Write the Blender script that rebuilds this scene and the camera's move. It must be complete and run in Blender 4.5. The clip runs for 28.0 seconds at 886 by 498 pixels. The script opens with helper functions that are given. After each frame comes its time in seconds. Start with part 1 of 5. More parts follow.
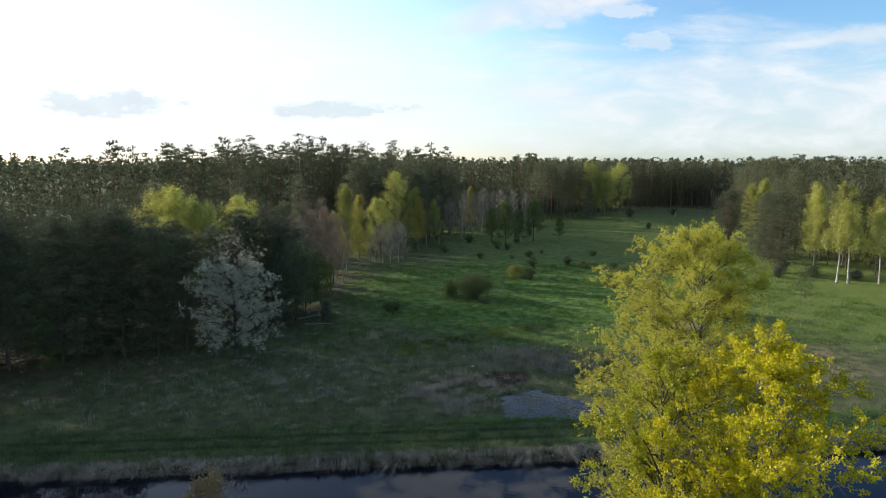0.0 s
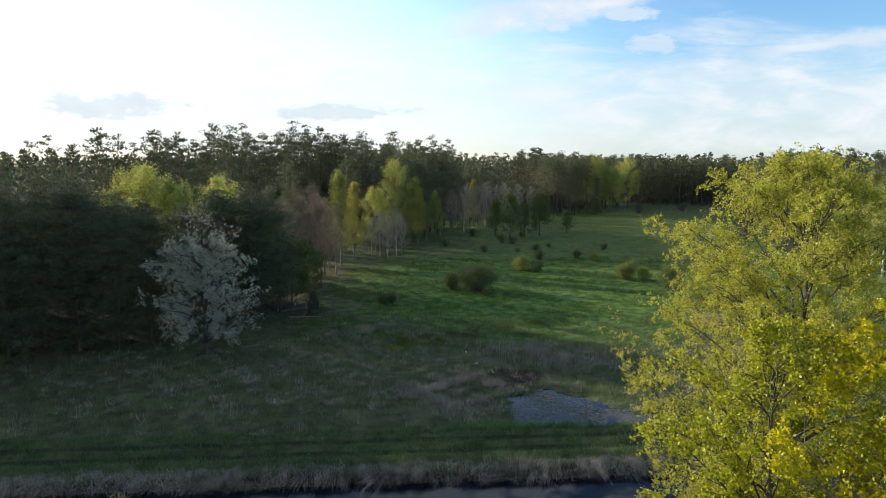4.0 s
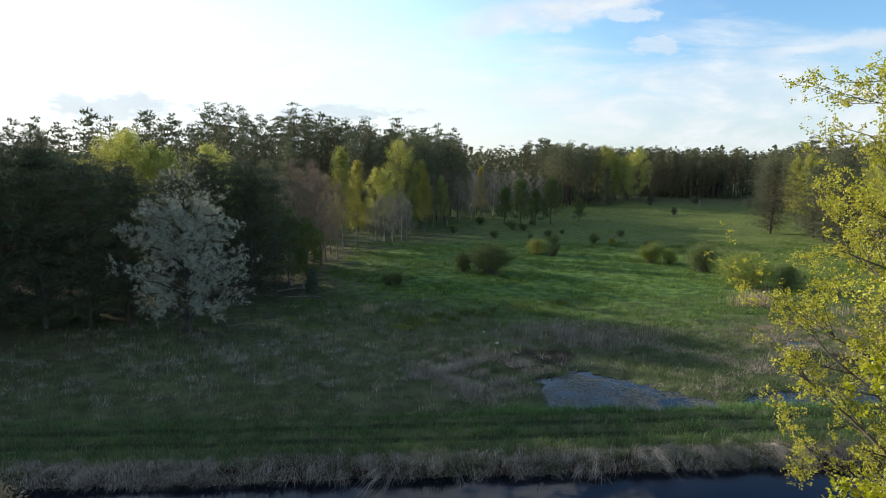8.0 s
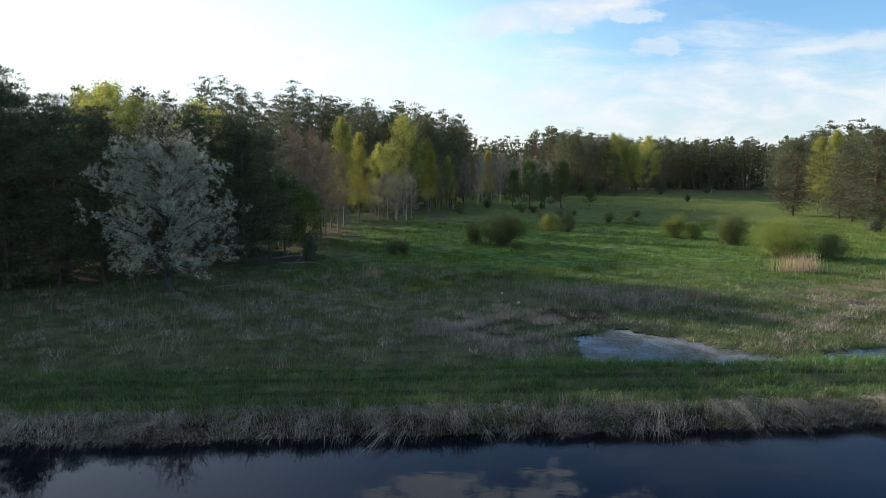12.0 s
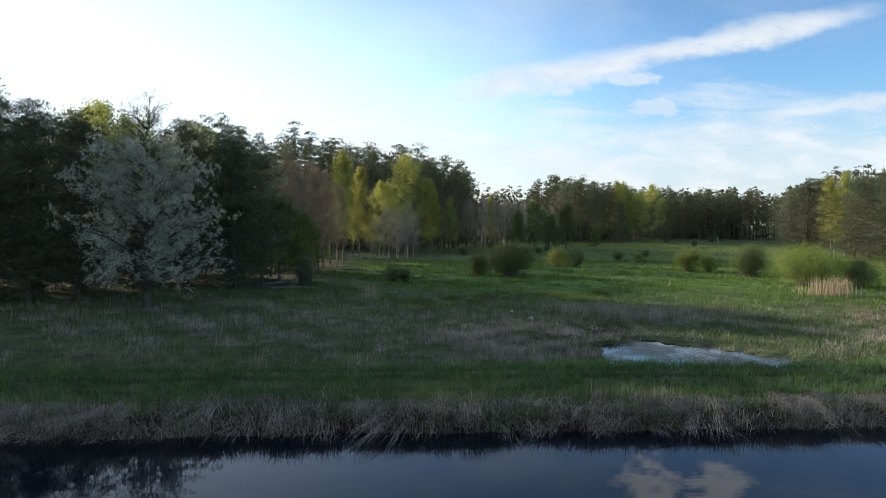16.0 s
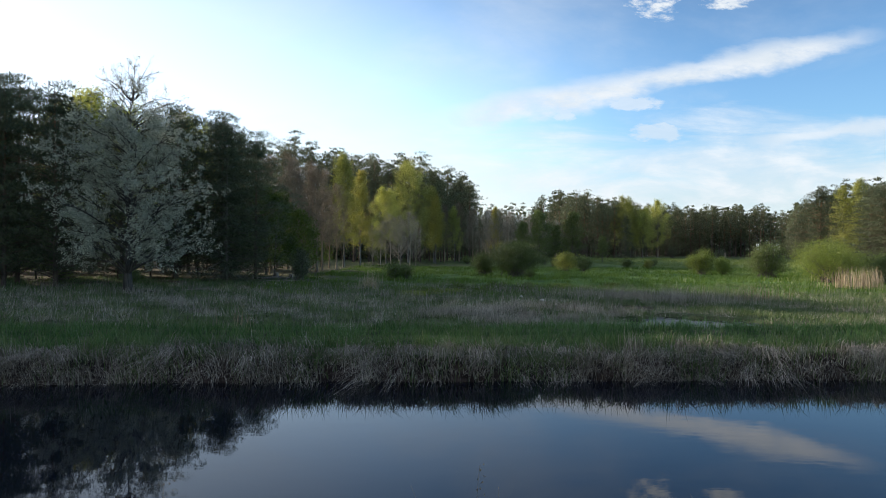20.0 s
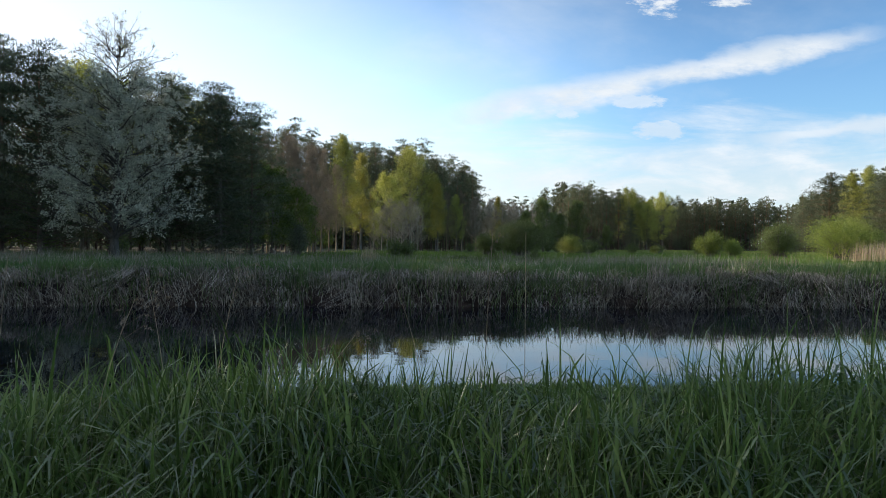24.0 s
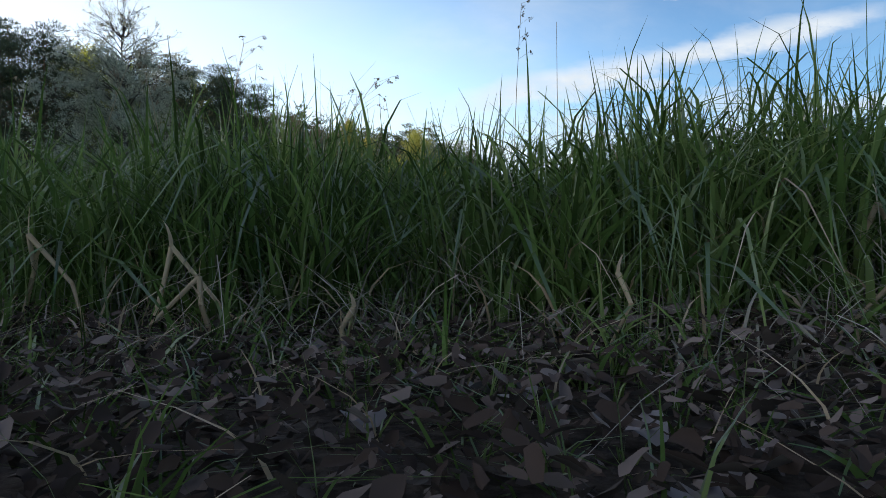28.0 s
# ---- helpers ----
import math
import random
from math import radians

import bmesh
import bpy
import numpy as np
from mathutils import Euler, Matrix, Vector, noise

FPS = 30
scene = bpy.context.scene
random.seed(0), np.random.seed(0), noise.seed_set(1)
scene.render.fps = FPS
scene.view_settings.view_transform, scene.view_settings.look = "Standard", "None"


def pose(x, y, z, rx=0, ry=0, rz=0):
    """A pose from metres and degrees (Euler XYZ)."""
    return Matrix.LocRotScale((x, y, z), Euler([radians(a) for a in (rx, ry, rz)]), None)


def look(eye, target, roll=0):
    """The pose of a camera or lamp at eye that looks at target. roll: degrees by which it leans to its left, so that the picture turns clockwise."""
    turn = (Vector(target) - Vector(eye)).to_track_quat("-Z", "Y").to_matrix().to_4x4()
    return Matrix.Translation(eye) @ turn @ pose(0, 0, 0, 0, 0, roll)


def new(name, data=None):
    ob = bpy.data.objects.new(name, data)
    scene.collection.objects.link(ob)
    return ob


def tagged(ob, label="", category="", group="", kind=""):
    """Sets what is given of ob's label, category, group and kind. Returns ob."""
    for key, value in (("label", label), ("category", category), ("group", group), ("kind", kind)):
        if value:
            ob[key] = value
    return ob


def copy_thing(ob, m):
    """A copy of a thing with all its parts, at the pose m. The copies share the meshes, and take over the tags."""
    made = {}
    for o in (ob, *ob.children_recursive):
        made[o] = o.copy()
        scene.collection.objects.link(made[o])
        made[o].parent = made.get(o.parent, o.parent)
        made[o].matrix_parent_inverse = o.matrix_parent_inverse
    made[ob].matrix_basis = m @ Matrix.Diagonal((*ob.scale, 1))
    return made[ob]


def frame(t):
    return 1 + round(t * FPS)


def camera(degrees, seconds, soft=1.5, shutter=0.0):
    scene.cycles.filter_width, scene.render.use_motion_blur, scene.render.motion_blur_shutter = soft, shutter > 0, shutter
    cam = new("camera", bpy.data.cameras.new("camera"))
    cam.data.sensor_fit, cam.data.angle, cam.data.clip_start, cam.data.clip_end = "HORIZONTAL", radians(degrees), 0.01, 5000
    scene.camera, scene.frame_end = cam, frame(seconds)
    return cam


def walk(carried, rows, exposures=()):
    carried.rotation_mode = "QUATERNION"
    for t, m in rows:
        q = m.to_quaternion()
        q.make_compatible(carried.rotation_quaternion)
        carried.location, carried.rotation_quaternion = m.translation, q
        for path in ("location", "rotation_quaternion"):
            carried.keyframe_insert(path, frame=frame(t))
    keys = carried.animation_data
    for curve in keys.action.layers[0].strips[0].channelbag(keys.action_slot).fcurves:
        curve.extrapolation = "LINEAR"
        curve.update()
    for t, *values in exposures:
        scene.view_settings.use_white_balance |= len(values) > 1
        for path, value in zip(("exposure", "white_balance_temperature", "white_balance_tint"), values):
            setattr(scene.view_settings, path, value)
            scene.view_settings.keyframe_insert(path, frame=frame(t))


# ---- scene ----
# ---- camera ----
cam = camera(68.4, 28.0, soft=0.7)
# seconds, eye x, y, z, pitch, roll, yaw
ROWS = [
    (0.0, 0.000, 0.000, 20.600, -7.60, -0.00, 0.00),
    (0.5, 0.018, 1.060, 20.350, -7.59, 0.01, 0.02),
    (1.0, 0.037, 2.230, 20.079, -7.57, -0.00, 0.04),
    (1.5, 0.063, 3.284, 19.785, -7.55, -0.02, 0.05),
    (2.0, 0.089, 4.366, 19.413, -7.52, -0.04, 0.07),
    (2.5, 0.122, 5.294, 19.009, -7.49, -0.05, 0.11),
    (3.0, 0.159, 6.245, 18.531, -7.45, -0.08, 0.13),
    (3.5, 0.203, 7.116, 18.034, -7.41, -0.11, 0.18),
    (5.5, 0.444, 10.408, 16.128, -7.37, -0.09, 0.36),
    (6.0, 0.437, 11.309, 15.664, -7.34, -0.13, 0.39),
    (6.5, 0.185, 12.105, 15.256, -7.32, -0.14, 0.40),
    (7.0, -0.196, 12.941, 14.801, -7.33, -0.17, 0.41),
    (7.5, -0.503, 13.765, 14.403, -7.33, -0.20, 0.42),
    (8.0, -0.759, 14.739, 13.736, -7.30, -0.21, 0.46),
    (8.5, -0.947, 15.637, 13.079, -7.31, -0.23, 0.49),
    (9.0, -1.121, 16.576, 12.393, -7.30, -0.23, 0.52),
    (9.5, -1.251, 17.375, 11.809, -7.29, -0.24, 0.54),
    (10.0, -1.365, 18.122, 11.280, -7.28, -0.27, 0.56),
    (10.5, -1.439, 18.724, 10.808, -7.28, -0.28, 0.57),
    (11.0, -1.502, 19.297, 10.295, -7.23, -0.26, 0.60),
    (11.5, -1.550, 19.774, 9.839, -7.21, -0.25, 0.63),
    (12.0, -1.595, 20.250, 9.350, -7.21, -0.25, 0.65),
    (12.5, -1.628, 20.660, 8.896, -7.20, -0.24, 0.68),
    (14.5, -1.758, 22.368, 7.179, -6.52, -0.32, 0.74),
    (15.0, -1.780, 22.853, 6.785, -5.03, -0.33, 0.77),
    (15.5, -1.787, 23.277, 6.412, -3.64, -0.35, 0.79),
    (16.0, -1.798, 23.726, 5.997, -2.21, -0.37, 0.81),
    (16.5, -1.806, 24.135, 5.599, -2.01, -0.38, 0.83),
    (17.0, -1.806, 24.552, 5.166, -2.00, -0.39, 0.85),
    (17.5, -1.809, 24.922, 4.781, -1.98, -0.40, 0.88),
    (18.0, -1.835, 25.298, 4.436, -1.98, -0.40, 0.91),
    (18.5, -1.850, 25.631, 4.164, -1.89, -0.40, 0.94),
    (19.0, -1.872, 25.991, 3.840, -1.82, -0.41, 0.98),
    (19.5, -1.887, 26.318, 3.546, -1.81, -0.42, 1.03),
    (20.0, -1.891, 26.658, 3.243, -0.14, -0.42, 1.06),
    (20.5, -1.880, 26.982, 2.957, -0.11, -0.43, 1.10),
    (22.5, -1.876, 28.234, 2.050, -0.16, -0.30, 1.24),
    (23.0, -1.872, 28.460, 1.780, -0.22, -0.35, 1.26),
    (23.5, -1.869, 28.490, 1.560, -0.27, -0.40, 1.27),
    (24.0, -1.872, 28.520, 1.370, -0.33, -0.45, 1.27),
    (24.5, -1.887, 28.550, 1.200, -0.35, -0.49, 1.26),
    (25.0, -1.920, 28.580, 1.080, -0.40, -0.45, 1.33),
    (25.5, -1.961, 28.610, 0.950, -0.34, -0.21, 1.44),
    (26.0, -1.980, 28.640, 0.850, -0.30, -0.13, 1.57),
    (26.5, -1.980, 28.670, 0.830, -0.32, 0.02, 1.60),
    (27.0, -1.980, 28.700, 0.800, -0.88, 0.07, 1.66),
    (27.5, -1.965, 28.730, 0.700, -1.05, 0.22, 1.71),
    (28.0, -1.950, 28.760, 0.530, -1.33, 0.78, 2.03),]
walk(cam, [(t, pose(x, y, z, 90 + pitch, roll, yaw)) for t, x, y, z, pitch, roll, yaw in ROWS])

# ---- world, sun ----
SUN_AZ, SUN_EL = 63.0, 16.6      # degrees to the left of straight ahead, degrees above the horizon
world = bpy.data.worlds.new("sky")
scene.world = world
world.use_nodes = True


def build_sky():
    nt = world.node_tree
    nt.nodes.clear()
    N, L = nt.nodes.new, nt.links.new

    def math_node(op, a, b=None, c=None):
        n = N("ShaderNodeMath")
        n.operation = op
        for i, v in enumerate((a, b, c)):
            if v is None:
                continue
            if isinstance(v, (int, float)):
                n.inputs[i].default_value = v
            else:
                L(v, n.inputs[i])
        return n.outputs[0]

    def smooth(v, lo, hi):
        n = N("ShaderNodeMapRange")
        n.interpolation_type = "SMOOTHSTEP"
        L(v, n.inputs[0])
        n.inputs[1].default_value, n.inputs[2].default_value = lo, hi
        return n.outputs[0]

    def noise_node(vec, scale, detail=6.0, rough=0.55, distort=0.0):
        n = N("ShaderNodeTexNoise")
        L(vec, n.inputs["Vector"])
        n.inputs["Scale"].default_value, n.inputs["Detail"].default_value = scale, detail
        n.inputs["Roughness"].default_value, n.inputs["Distortion"].default_value = rough, distort
        return n.outputs["Fac"]

    sky = N("ShaderNodeTexSky")
    sky.sky_type = "NISHITA"
    sky.sun_disc = False
    sky.sun_elevation = radians(SUN_EL)
    sky.sun_rotation = radians(-SUN_AZ)
    sky.air_density, sky.dust_density, sky.ozone_density = 1.0, 0.7, 1.7
    tc = N("ShaderNodeTexCoord")
    sep = N("ShaderNodeSeparateXYZ")
    L(tc.outputs["Generated"], sep.inputs[0])
    x, y, z = sep.outputs
    # tangent-plane coordinates ahead of the valley, for the streaks of cloud
    yy = math_node("MAXIMUM", y, 0.08)
    u, v = math_node("DIVIDE", x, yy), math_node("DIVIDE", z, yy)
    zz = math_node("MAXIMUM", math_node("ADD", z, 0.10), 0.06)
    comb = N("ShaderNodeCombineXYZ")
    L(math_node("DIVIDE", x, zz), comb.inputs[0])
    L(math_node("DIVIDE", y, zz), comb.inputs[1])
    layer = comb.outputs[0]
    uv = N("ShaderNodeCombineXYZ")
    L(u, uv.inputs[0])
    L(math_node("MULTIPLY", v, 2.4), uv.inputs[1])
    uvv = uv.outputs[0]
    wisps = noise_node(layer, 0.55, 7.0, 0.6, 0.4)
    veil = smooth(wisps, 0.43, 0.72)
    flat = N("ShaderNodeCombineXYZ")
    L(u, flat.inputs[0])
    L(math_node("MULTIPLY", v, 5.0), flat.inputs[1])
    bands = noise_node(flat.outputs[0], 3.2, 8.0, 0.62, 0.6)
    edge = math_node("SUBTRACT", v, math_node("MULTIPLY_ADD", bands, 0.26, -0.13))
    low = smooth(edge, 0.215, 0.10)
    puffs = smooth(noise_node(uvv, 9.0, 7.0, 0.6, 0.4), 0.35, 0.70)
    # one long streak that rises to the right
    frag = noise_node(uvv, 7.0, 5.0, 0.6)
    off = math_node("SUBTRACT", v, math_node("MULTIPLY_ADD", u, 0.21, 0.195))
    off = math_node("ADD", off, math_node("MULTIPLY_ADD", frag, 0.06, -0.03))
    width = math_node("MULTIPLY_ADD", smooth(u, 0.40, -0.05), 0.6, 1.0)
    streak = smooth(math_node("DIVIDE", math_node("ABSOLUTE", off), width), 0.027, 0.003)
    streak = math_node("MULTIPLY", streak, math_node("MULTIPLY", smooth(u, -0.12, 0.12), smooth(u, 0.68, 0.52)))
    # a second, fainter one below it on the right
    off2 = math_node("SUBTRACT", v, math_node("MULTIPLY_ADD", u, 0.13, 0.105))
    off2 = math_node("ADD", off2, math_node("MULTIPLY_ADD", frag, 0.05, -0.025))
    streak2 = math_node("MULTIPLY", smooth(math_node("ABSOLUTE", off2), 0.020, 0.002), math_node("MULTIPLY", smooth(u, 0.36, 0.52), 0.75))
    # two small cumulus heads above it
    def head_cloud(cu, cv, ru, rv):
        a = math_node("DIVIDE", math_node("SUBTRACT", u, cu), ru)
        b = math_node("DIVIDE", math_node("SUBTRACT", v, cv), rv)
        d = math_node("ADD", math_node("MULTIPLY", a, a), math_node("MULTIPLY", b, b))
        d = math_node("ADD", d, math_node("MULTIPLY_ADD", noise_node(uvv, 16.0, 6.0, 0.65), 5.0, -2.5))
        return smooth(d, 1.1, 0.2)
    heads = math_node("MAXIMUM", head_cloud(0.305, 0.396, 0.056, 0.040), head_cloud(0.415, 0.402, 0.056, 0.036))
    high = math_node("MAXIMUM", head_cloud(-0.02, 0.535, 0.13, 0.05), math_node("MAXIMUM", head_cloud(0.16, 0.53, 0.06, 0.06), head_cloud(0.30, 0.555, 0.05, 0.04)))
    heads = math_node("MAXIMUM", heads, math_node("MULTIPLY", high, 0.9))
    # grey flat heaps low over the wood
    grey = math_node("MAXIMUM", head_cloud(-0.165, 0.078, 0.13, 0.014), head_cloud(-0.52, 0.086, 0.13, 0.022))
    amount = math_node("MULTIPLY", veil, 0.42)
    amount = math_node("MAXIMUM", amount, math_node("MULTIPLY", low, math_node("MULTIPLY_ADD", puffs, 0.28, 0.66)))
    amount = math_node("MAXIMUM", amount, math_node("MULTIPLY", streak, math_node("MULTIPLY_ADD", smooth(noise_node(uvv, 14.0, 6.0, 0.65), 0.30, 0.60), 0.35, 0.62)))
    amount = math_node("MAXIMUM", amount, math_node("MAXIMUM", heads, streak2))
    shreds = math_node("MAXIMUM", head_cloud(0.275, 0.222, 0.05, 0.012), math_node("MAXIMUM", head_cloud(0.165, 0.203, 0.02, 0.012), head_cloud(0.32, 0.178, 0.05, 0.016)))
    amount = math_node("MAXIMUM", amount, math_node("MULTIPLY", shreds, 0.6))
    amount = math_node("MULTIPLY", amount, smooth(z, -0.02, 0.03))
    mix = N("ShaderNodeMixRGB")
    L(amount, mix.inputs[0])
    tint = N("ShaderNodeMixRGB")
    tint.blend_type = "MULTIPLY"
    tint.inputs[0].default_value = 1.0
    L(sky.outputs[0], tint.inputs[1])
    grade = N("ShaderNodeMixRGB")     # paler towards the horizon, dimmed in a middle band to darken water reflections
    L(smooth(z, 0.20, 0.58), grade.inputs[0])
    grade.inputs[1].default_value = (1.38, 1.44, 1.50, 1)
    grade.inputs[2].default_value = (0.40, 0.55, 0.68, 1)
    zenith = N("ShaderNodeMixRGB")    # unseen sky overhead brightened to lift the light on shaded ground
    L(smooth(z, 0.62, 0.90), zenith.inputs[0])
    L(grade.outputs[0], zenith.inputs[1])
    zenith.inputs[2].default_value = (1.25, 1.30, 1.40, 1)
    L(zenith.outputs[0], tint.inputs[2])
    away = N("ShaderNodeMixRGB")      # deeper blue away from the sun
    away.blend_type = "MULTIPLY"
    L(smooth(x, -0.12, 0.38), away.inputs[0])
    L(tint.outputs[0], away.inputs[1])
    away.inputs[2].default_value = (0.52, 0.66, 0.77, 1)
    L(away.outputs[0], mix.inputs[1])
    shade = N("ShaderNodeMixRGB")
    L(math_node("MULTIPLY_ADD", bands, 0.9, math_node("MULTIPLY_ADD", puffs, 0.5, -0.25)), shade.inputs[0])
    shade.inputs[1].default_value = (3.6, 4.0, 4.4, 1)
    shade.inputs[2].default_value = (4.9, 5.0, 5.1, 1)
    L(shade.outputs[0], mix.inputs[2])
    haze = N("ShaderNodeMixRGB")      # thin bright haze towards the sun
    L(math_node("MULTIPLY", smooth(x, 0.05, -0.50), 0.5), haze.inputs[0])
    L(mix.outputs[0], haze.inputs[1])
    haze.inputs[2].default_value = (4.9, 5.3, 5.6, 1)
    mix2 = N("ShaderNodeMixRGB")
    L(math_node("MULTIPLY", grey, 0.62), mix2.inputs[0])
    L(haze.outputs[0], mix2.inputs[1])
    mix2.inputs[2].default_value = (3.1, 3.55, 4.0, 1)
    bg = N("ShaderNodeBackground")
    bg.inputs["Strength"].default_value = 0.15
    L(mix2.outputs[0], bg.inputs["Color"])
    out = N("ShaderNodeOutputWorld")
    L(bg.outputs[0], out.inputs[0])


build_sky()
sun_dir = Vector((-math.sin(radians(SUN_AZ)) * math.cos(radians(SUN_EL)), math.cos(radians(SUN_AZ)) * math.cos(radians(SUN_EL)), math.sin(radians(SUN_EL))))
sun = new("sun", bpy.data.lights.new("sun", "SUN"))
sun.data.energy, sun.data.angle, sun.data.color = 5.6, radians(0.8), (1.0, 0.88, 0.70)
sun.matrix_world = look(sun_dir * 300, (0, 0, 0))
scene.view_settings.exposure = 0.45

# ---- materials ----
def mat(name):
    m = bpy.data.materials.new(name)
    m.use_nodes = True
    nt = m.node_tree
    nt.nodes.clear()
    return m, nt, nt.nodes.new, nt.links.new


def ramp_node(N, stops):
    r = N("ShaderNodeValToRGB")
    el = r.color_ramp.elements
    while len(el) < len(stops):
        el.new(0.5)
    for e, (p, c) in zip(el, stops):
        e.position, e.color = p, (*c, 1.0)
    return r


def leaf_mat(name, colours, translucent=0.35, gloss=0.03, rough=0.6, hue_noise=0.25):
    """Foliage: each leaf takes its own tone, patches of the crown drift in tone, light shines through."""
    m, nt, N, L = mat(name)
    geo, obj = N("ShaderNodeNewGeometry"), N("ShaderNodeObjectInfo")
    tc, noi = N("ShaderNodeTexCoord"), N("ShaderNodeTexNoise")
    L(tc.outputs["Object"], noi.inputs["Vector"])
    noi.inputs["Scale"].default_value, noi.inputs["Detail"].default_value = 0.55, 3.0
    add = N("ShaderNodeMath")
    add.operation = "MULTIPLY_ADD"
    L(geo.outputs["Random Per Island"], add.inputs[0])
    add.inputs[1].default_value = 0.70
    mul = N("ShaderNodeMath")
    mul.operation = "MULTIPLY_ADD"
    L(noi.outputs["Fac"], mul.inputs[0])
    mul.inputs[1].default_value, mul.inputs[2].default_value = 1.0, -0.36
    L(mul.outputs[0], add.inputs[2])
    r = ramp_node(N, [(i / max(1, len(colours) - 1), c) for i, c in enumerate(colours)])
    L(add.outputs[0], r.inputs[0])
    hsv = N("ShaderNodeHueSaturation")
    val = N("ShaderNodeMapRange")
    L(obj.outputs["Random"], val.inputs[0])
    val.inputs[3].default_value, val.inputs[4].default_value = 1 - hue_noise, 1 + hue_noise
    L(val.outputs[0], hsv.inputs["Value"])
    L(r.outputs[0], hsv.inputs["Color"])
    dif, tra, glo = N("ShaderNodeBsdfDiffuse"), N("ShaderNodeBsdfTranslucent"), N("ShaderNodeBsdfGlossy")
    for n in (dif, tra):
        L(hsv.outputs[0], n.inputs["Color"])
    glo.inputs["Roughness"].default_value = rough
    glo.inputs["Color"].default_value = (0.6, 0.6, 0.6, 1)
    m1, m2, out = N("ShaderNodeMixShader"), N("ShaderNodeMixShader"), N("ShaderNodeOutputMaterial")
    m1.inputs[0].default_value = translucent
    L(dif.outputs[0], m1.inputs[1])
    L(tra.outputs[0], m1.inputs[2])
    fr = N("ShaderNodeFresnel")
    fr.inputs[0].default_value = 1.35
    fm = N("ShaderNodeMath")
    fm.operation = "MULTIPLY"
    L(fr.outputs[0], fm.inputs[0])
    fm.inputs[1].default_value = gloss * 4
    L(fm.outputs[0], m2.inputs[0])
    L(m1.outputs[0], m2.inputs[1])
    L(glo.outputs[0], m2.inputs[2])
    L(m2.outputs[0], out.inputs[0])
    return m


def bark_mat(name, low, high, scale=6.0, lengthwise=0.15, upper=None, upper_from=0.0, upper_to=1.0):
    """Bark with vertical furrows; upper: another bark colour above a height (metres)."""
    m, nt, N, L = mat(name)
    tc, mp, noi = N("ShaderNodeTexCoord"), N("ShaderNodeMapping"), N("ShaderNodeTexNoise")
    L(tc.outputs["Object"], mp.inputs[0])
    mp.inputs["Scale"].default_value = (1, 1, lengthwise)
    L(mp.outputs[0], noi.inputs["Vector"])
    noi.inputs["Scale"].default_value, noi.inputs["Detail"].default_value = scale, 8
    r = ramp_node(N, [(0.35, low), (0.65, high)])
    L(noi.outputs["Fac"], r.inputs[0])
    col = r.outputs[0]
    if upper:
        sep, mr, mx = N("ShaderNodeSeparateXYZ"), N("ShaderNodeMapRange"), N("ShaderNodeMixRGB")
        L(tc.outputs["Object"], sep.inputs[0])
        L(sep.outputs[2], mr.inputs[0])
        mr.inputs[1].default_value, mr.inputs[2].default_value = upper_from, upper_to
        L(mr.outputs[0], mx.inputs[0])
        L(col, mx.inputs[1])
        mx.inputs[2].default_value = (*upper, 1)
        col = mx.outputs[0]
    b, bump, out = N("ShaderNodeBsdfPrincipled"), N("ShaderNodeBump"), N("ShaderNodeOutputMaterial")
    L(col, b.inputs["Base Color"])
    b.inputs["Roughness"].default_value = 0.9
    bump.inputs["Strength"].default_value, bump.inputs["Distance"].default_value = 0.6, 0.03
    L(noi.outputs["Fac"], bump.inputs["Height"])
    L(bump.outputs[0], b.inputs["Normal"])
    L(b.outputs[0], out.inputs[0])
    return m


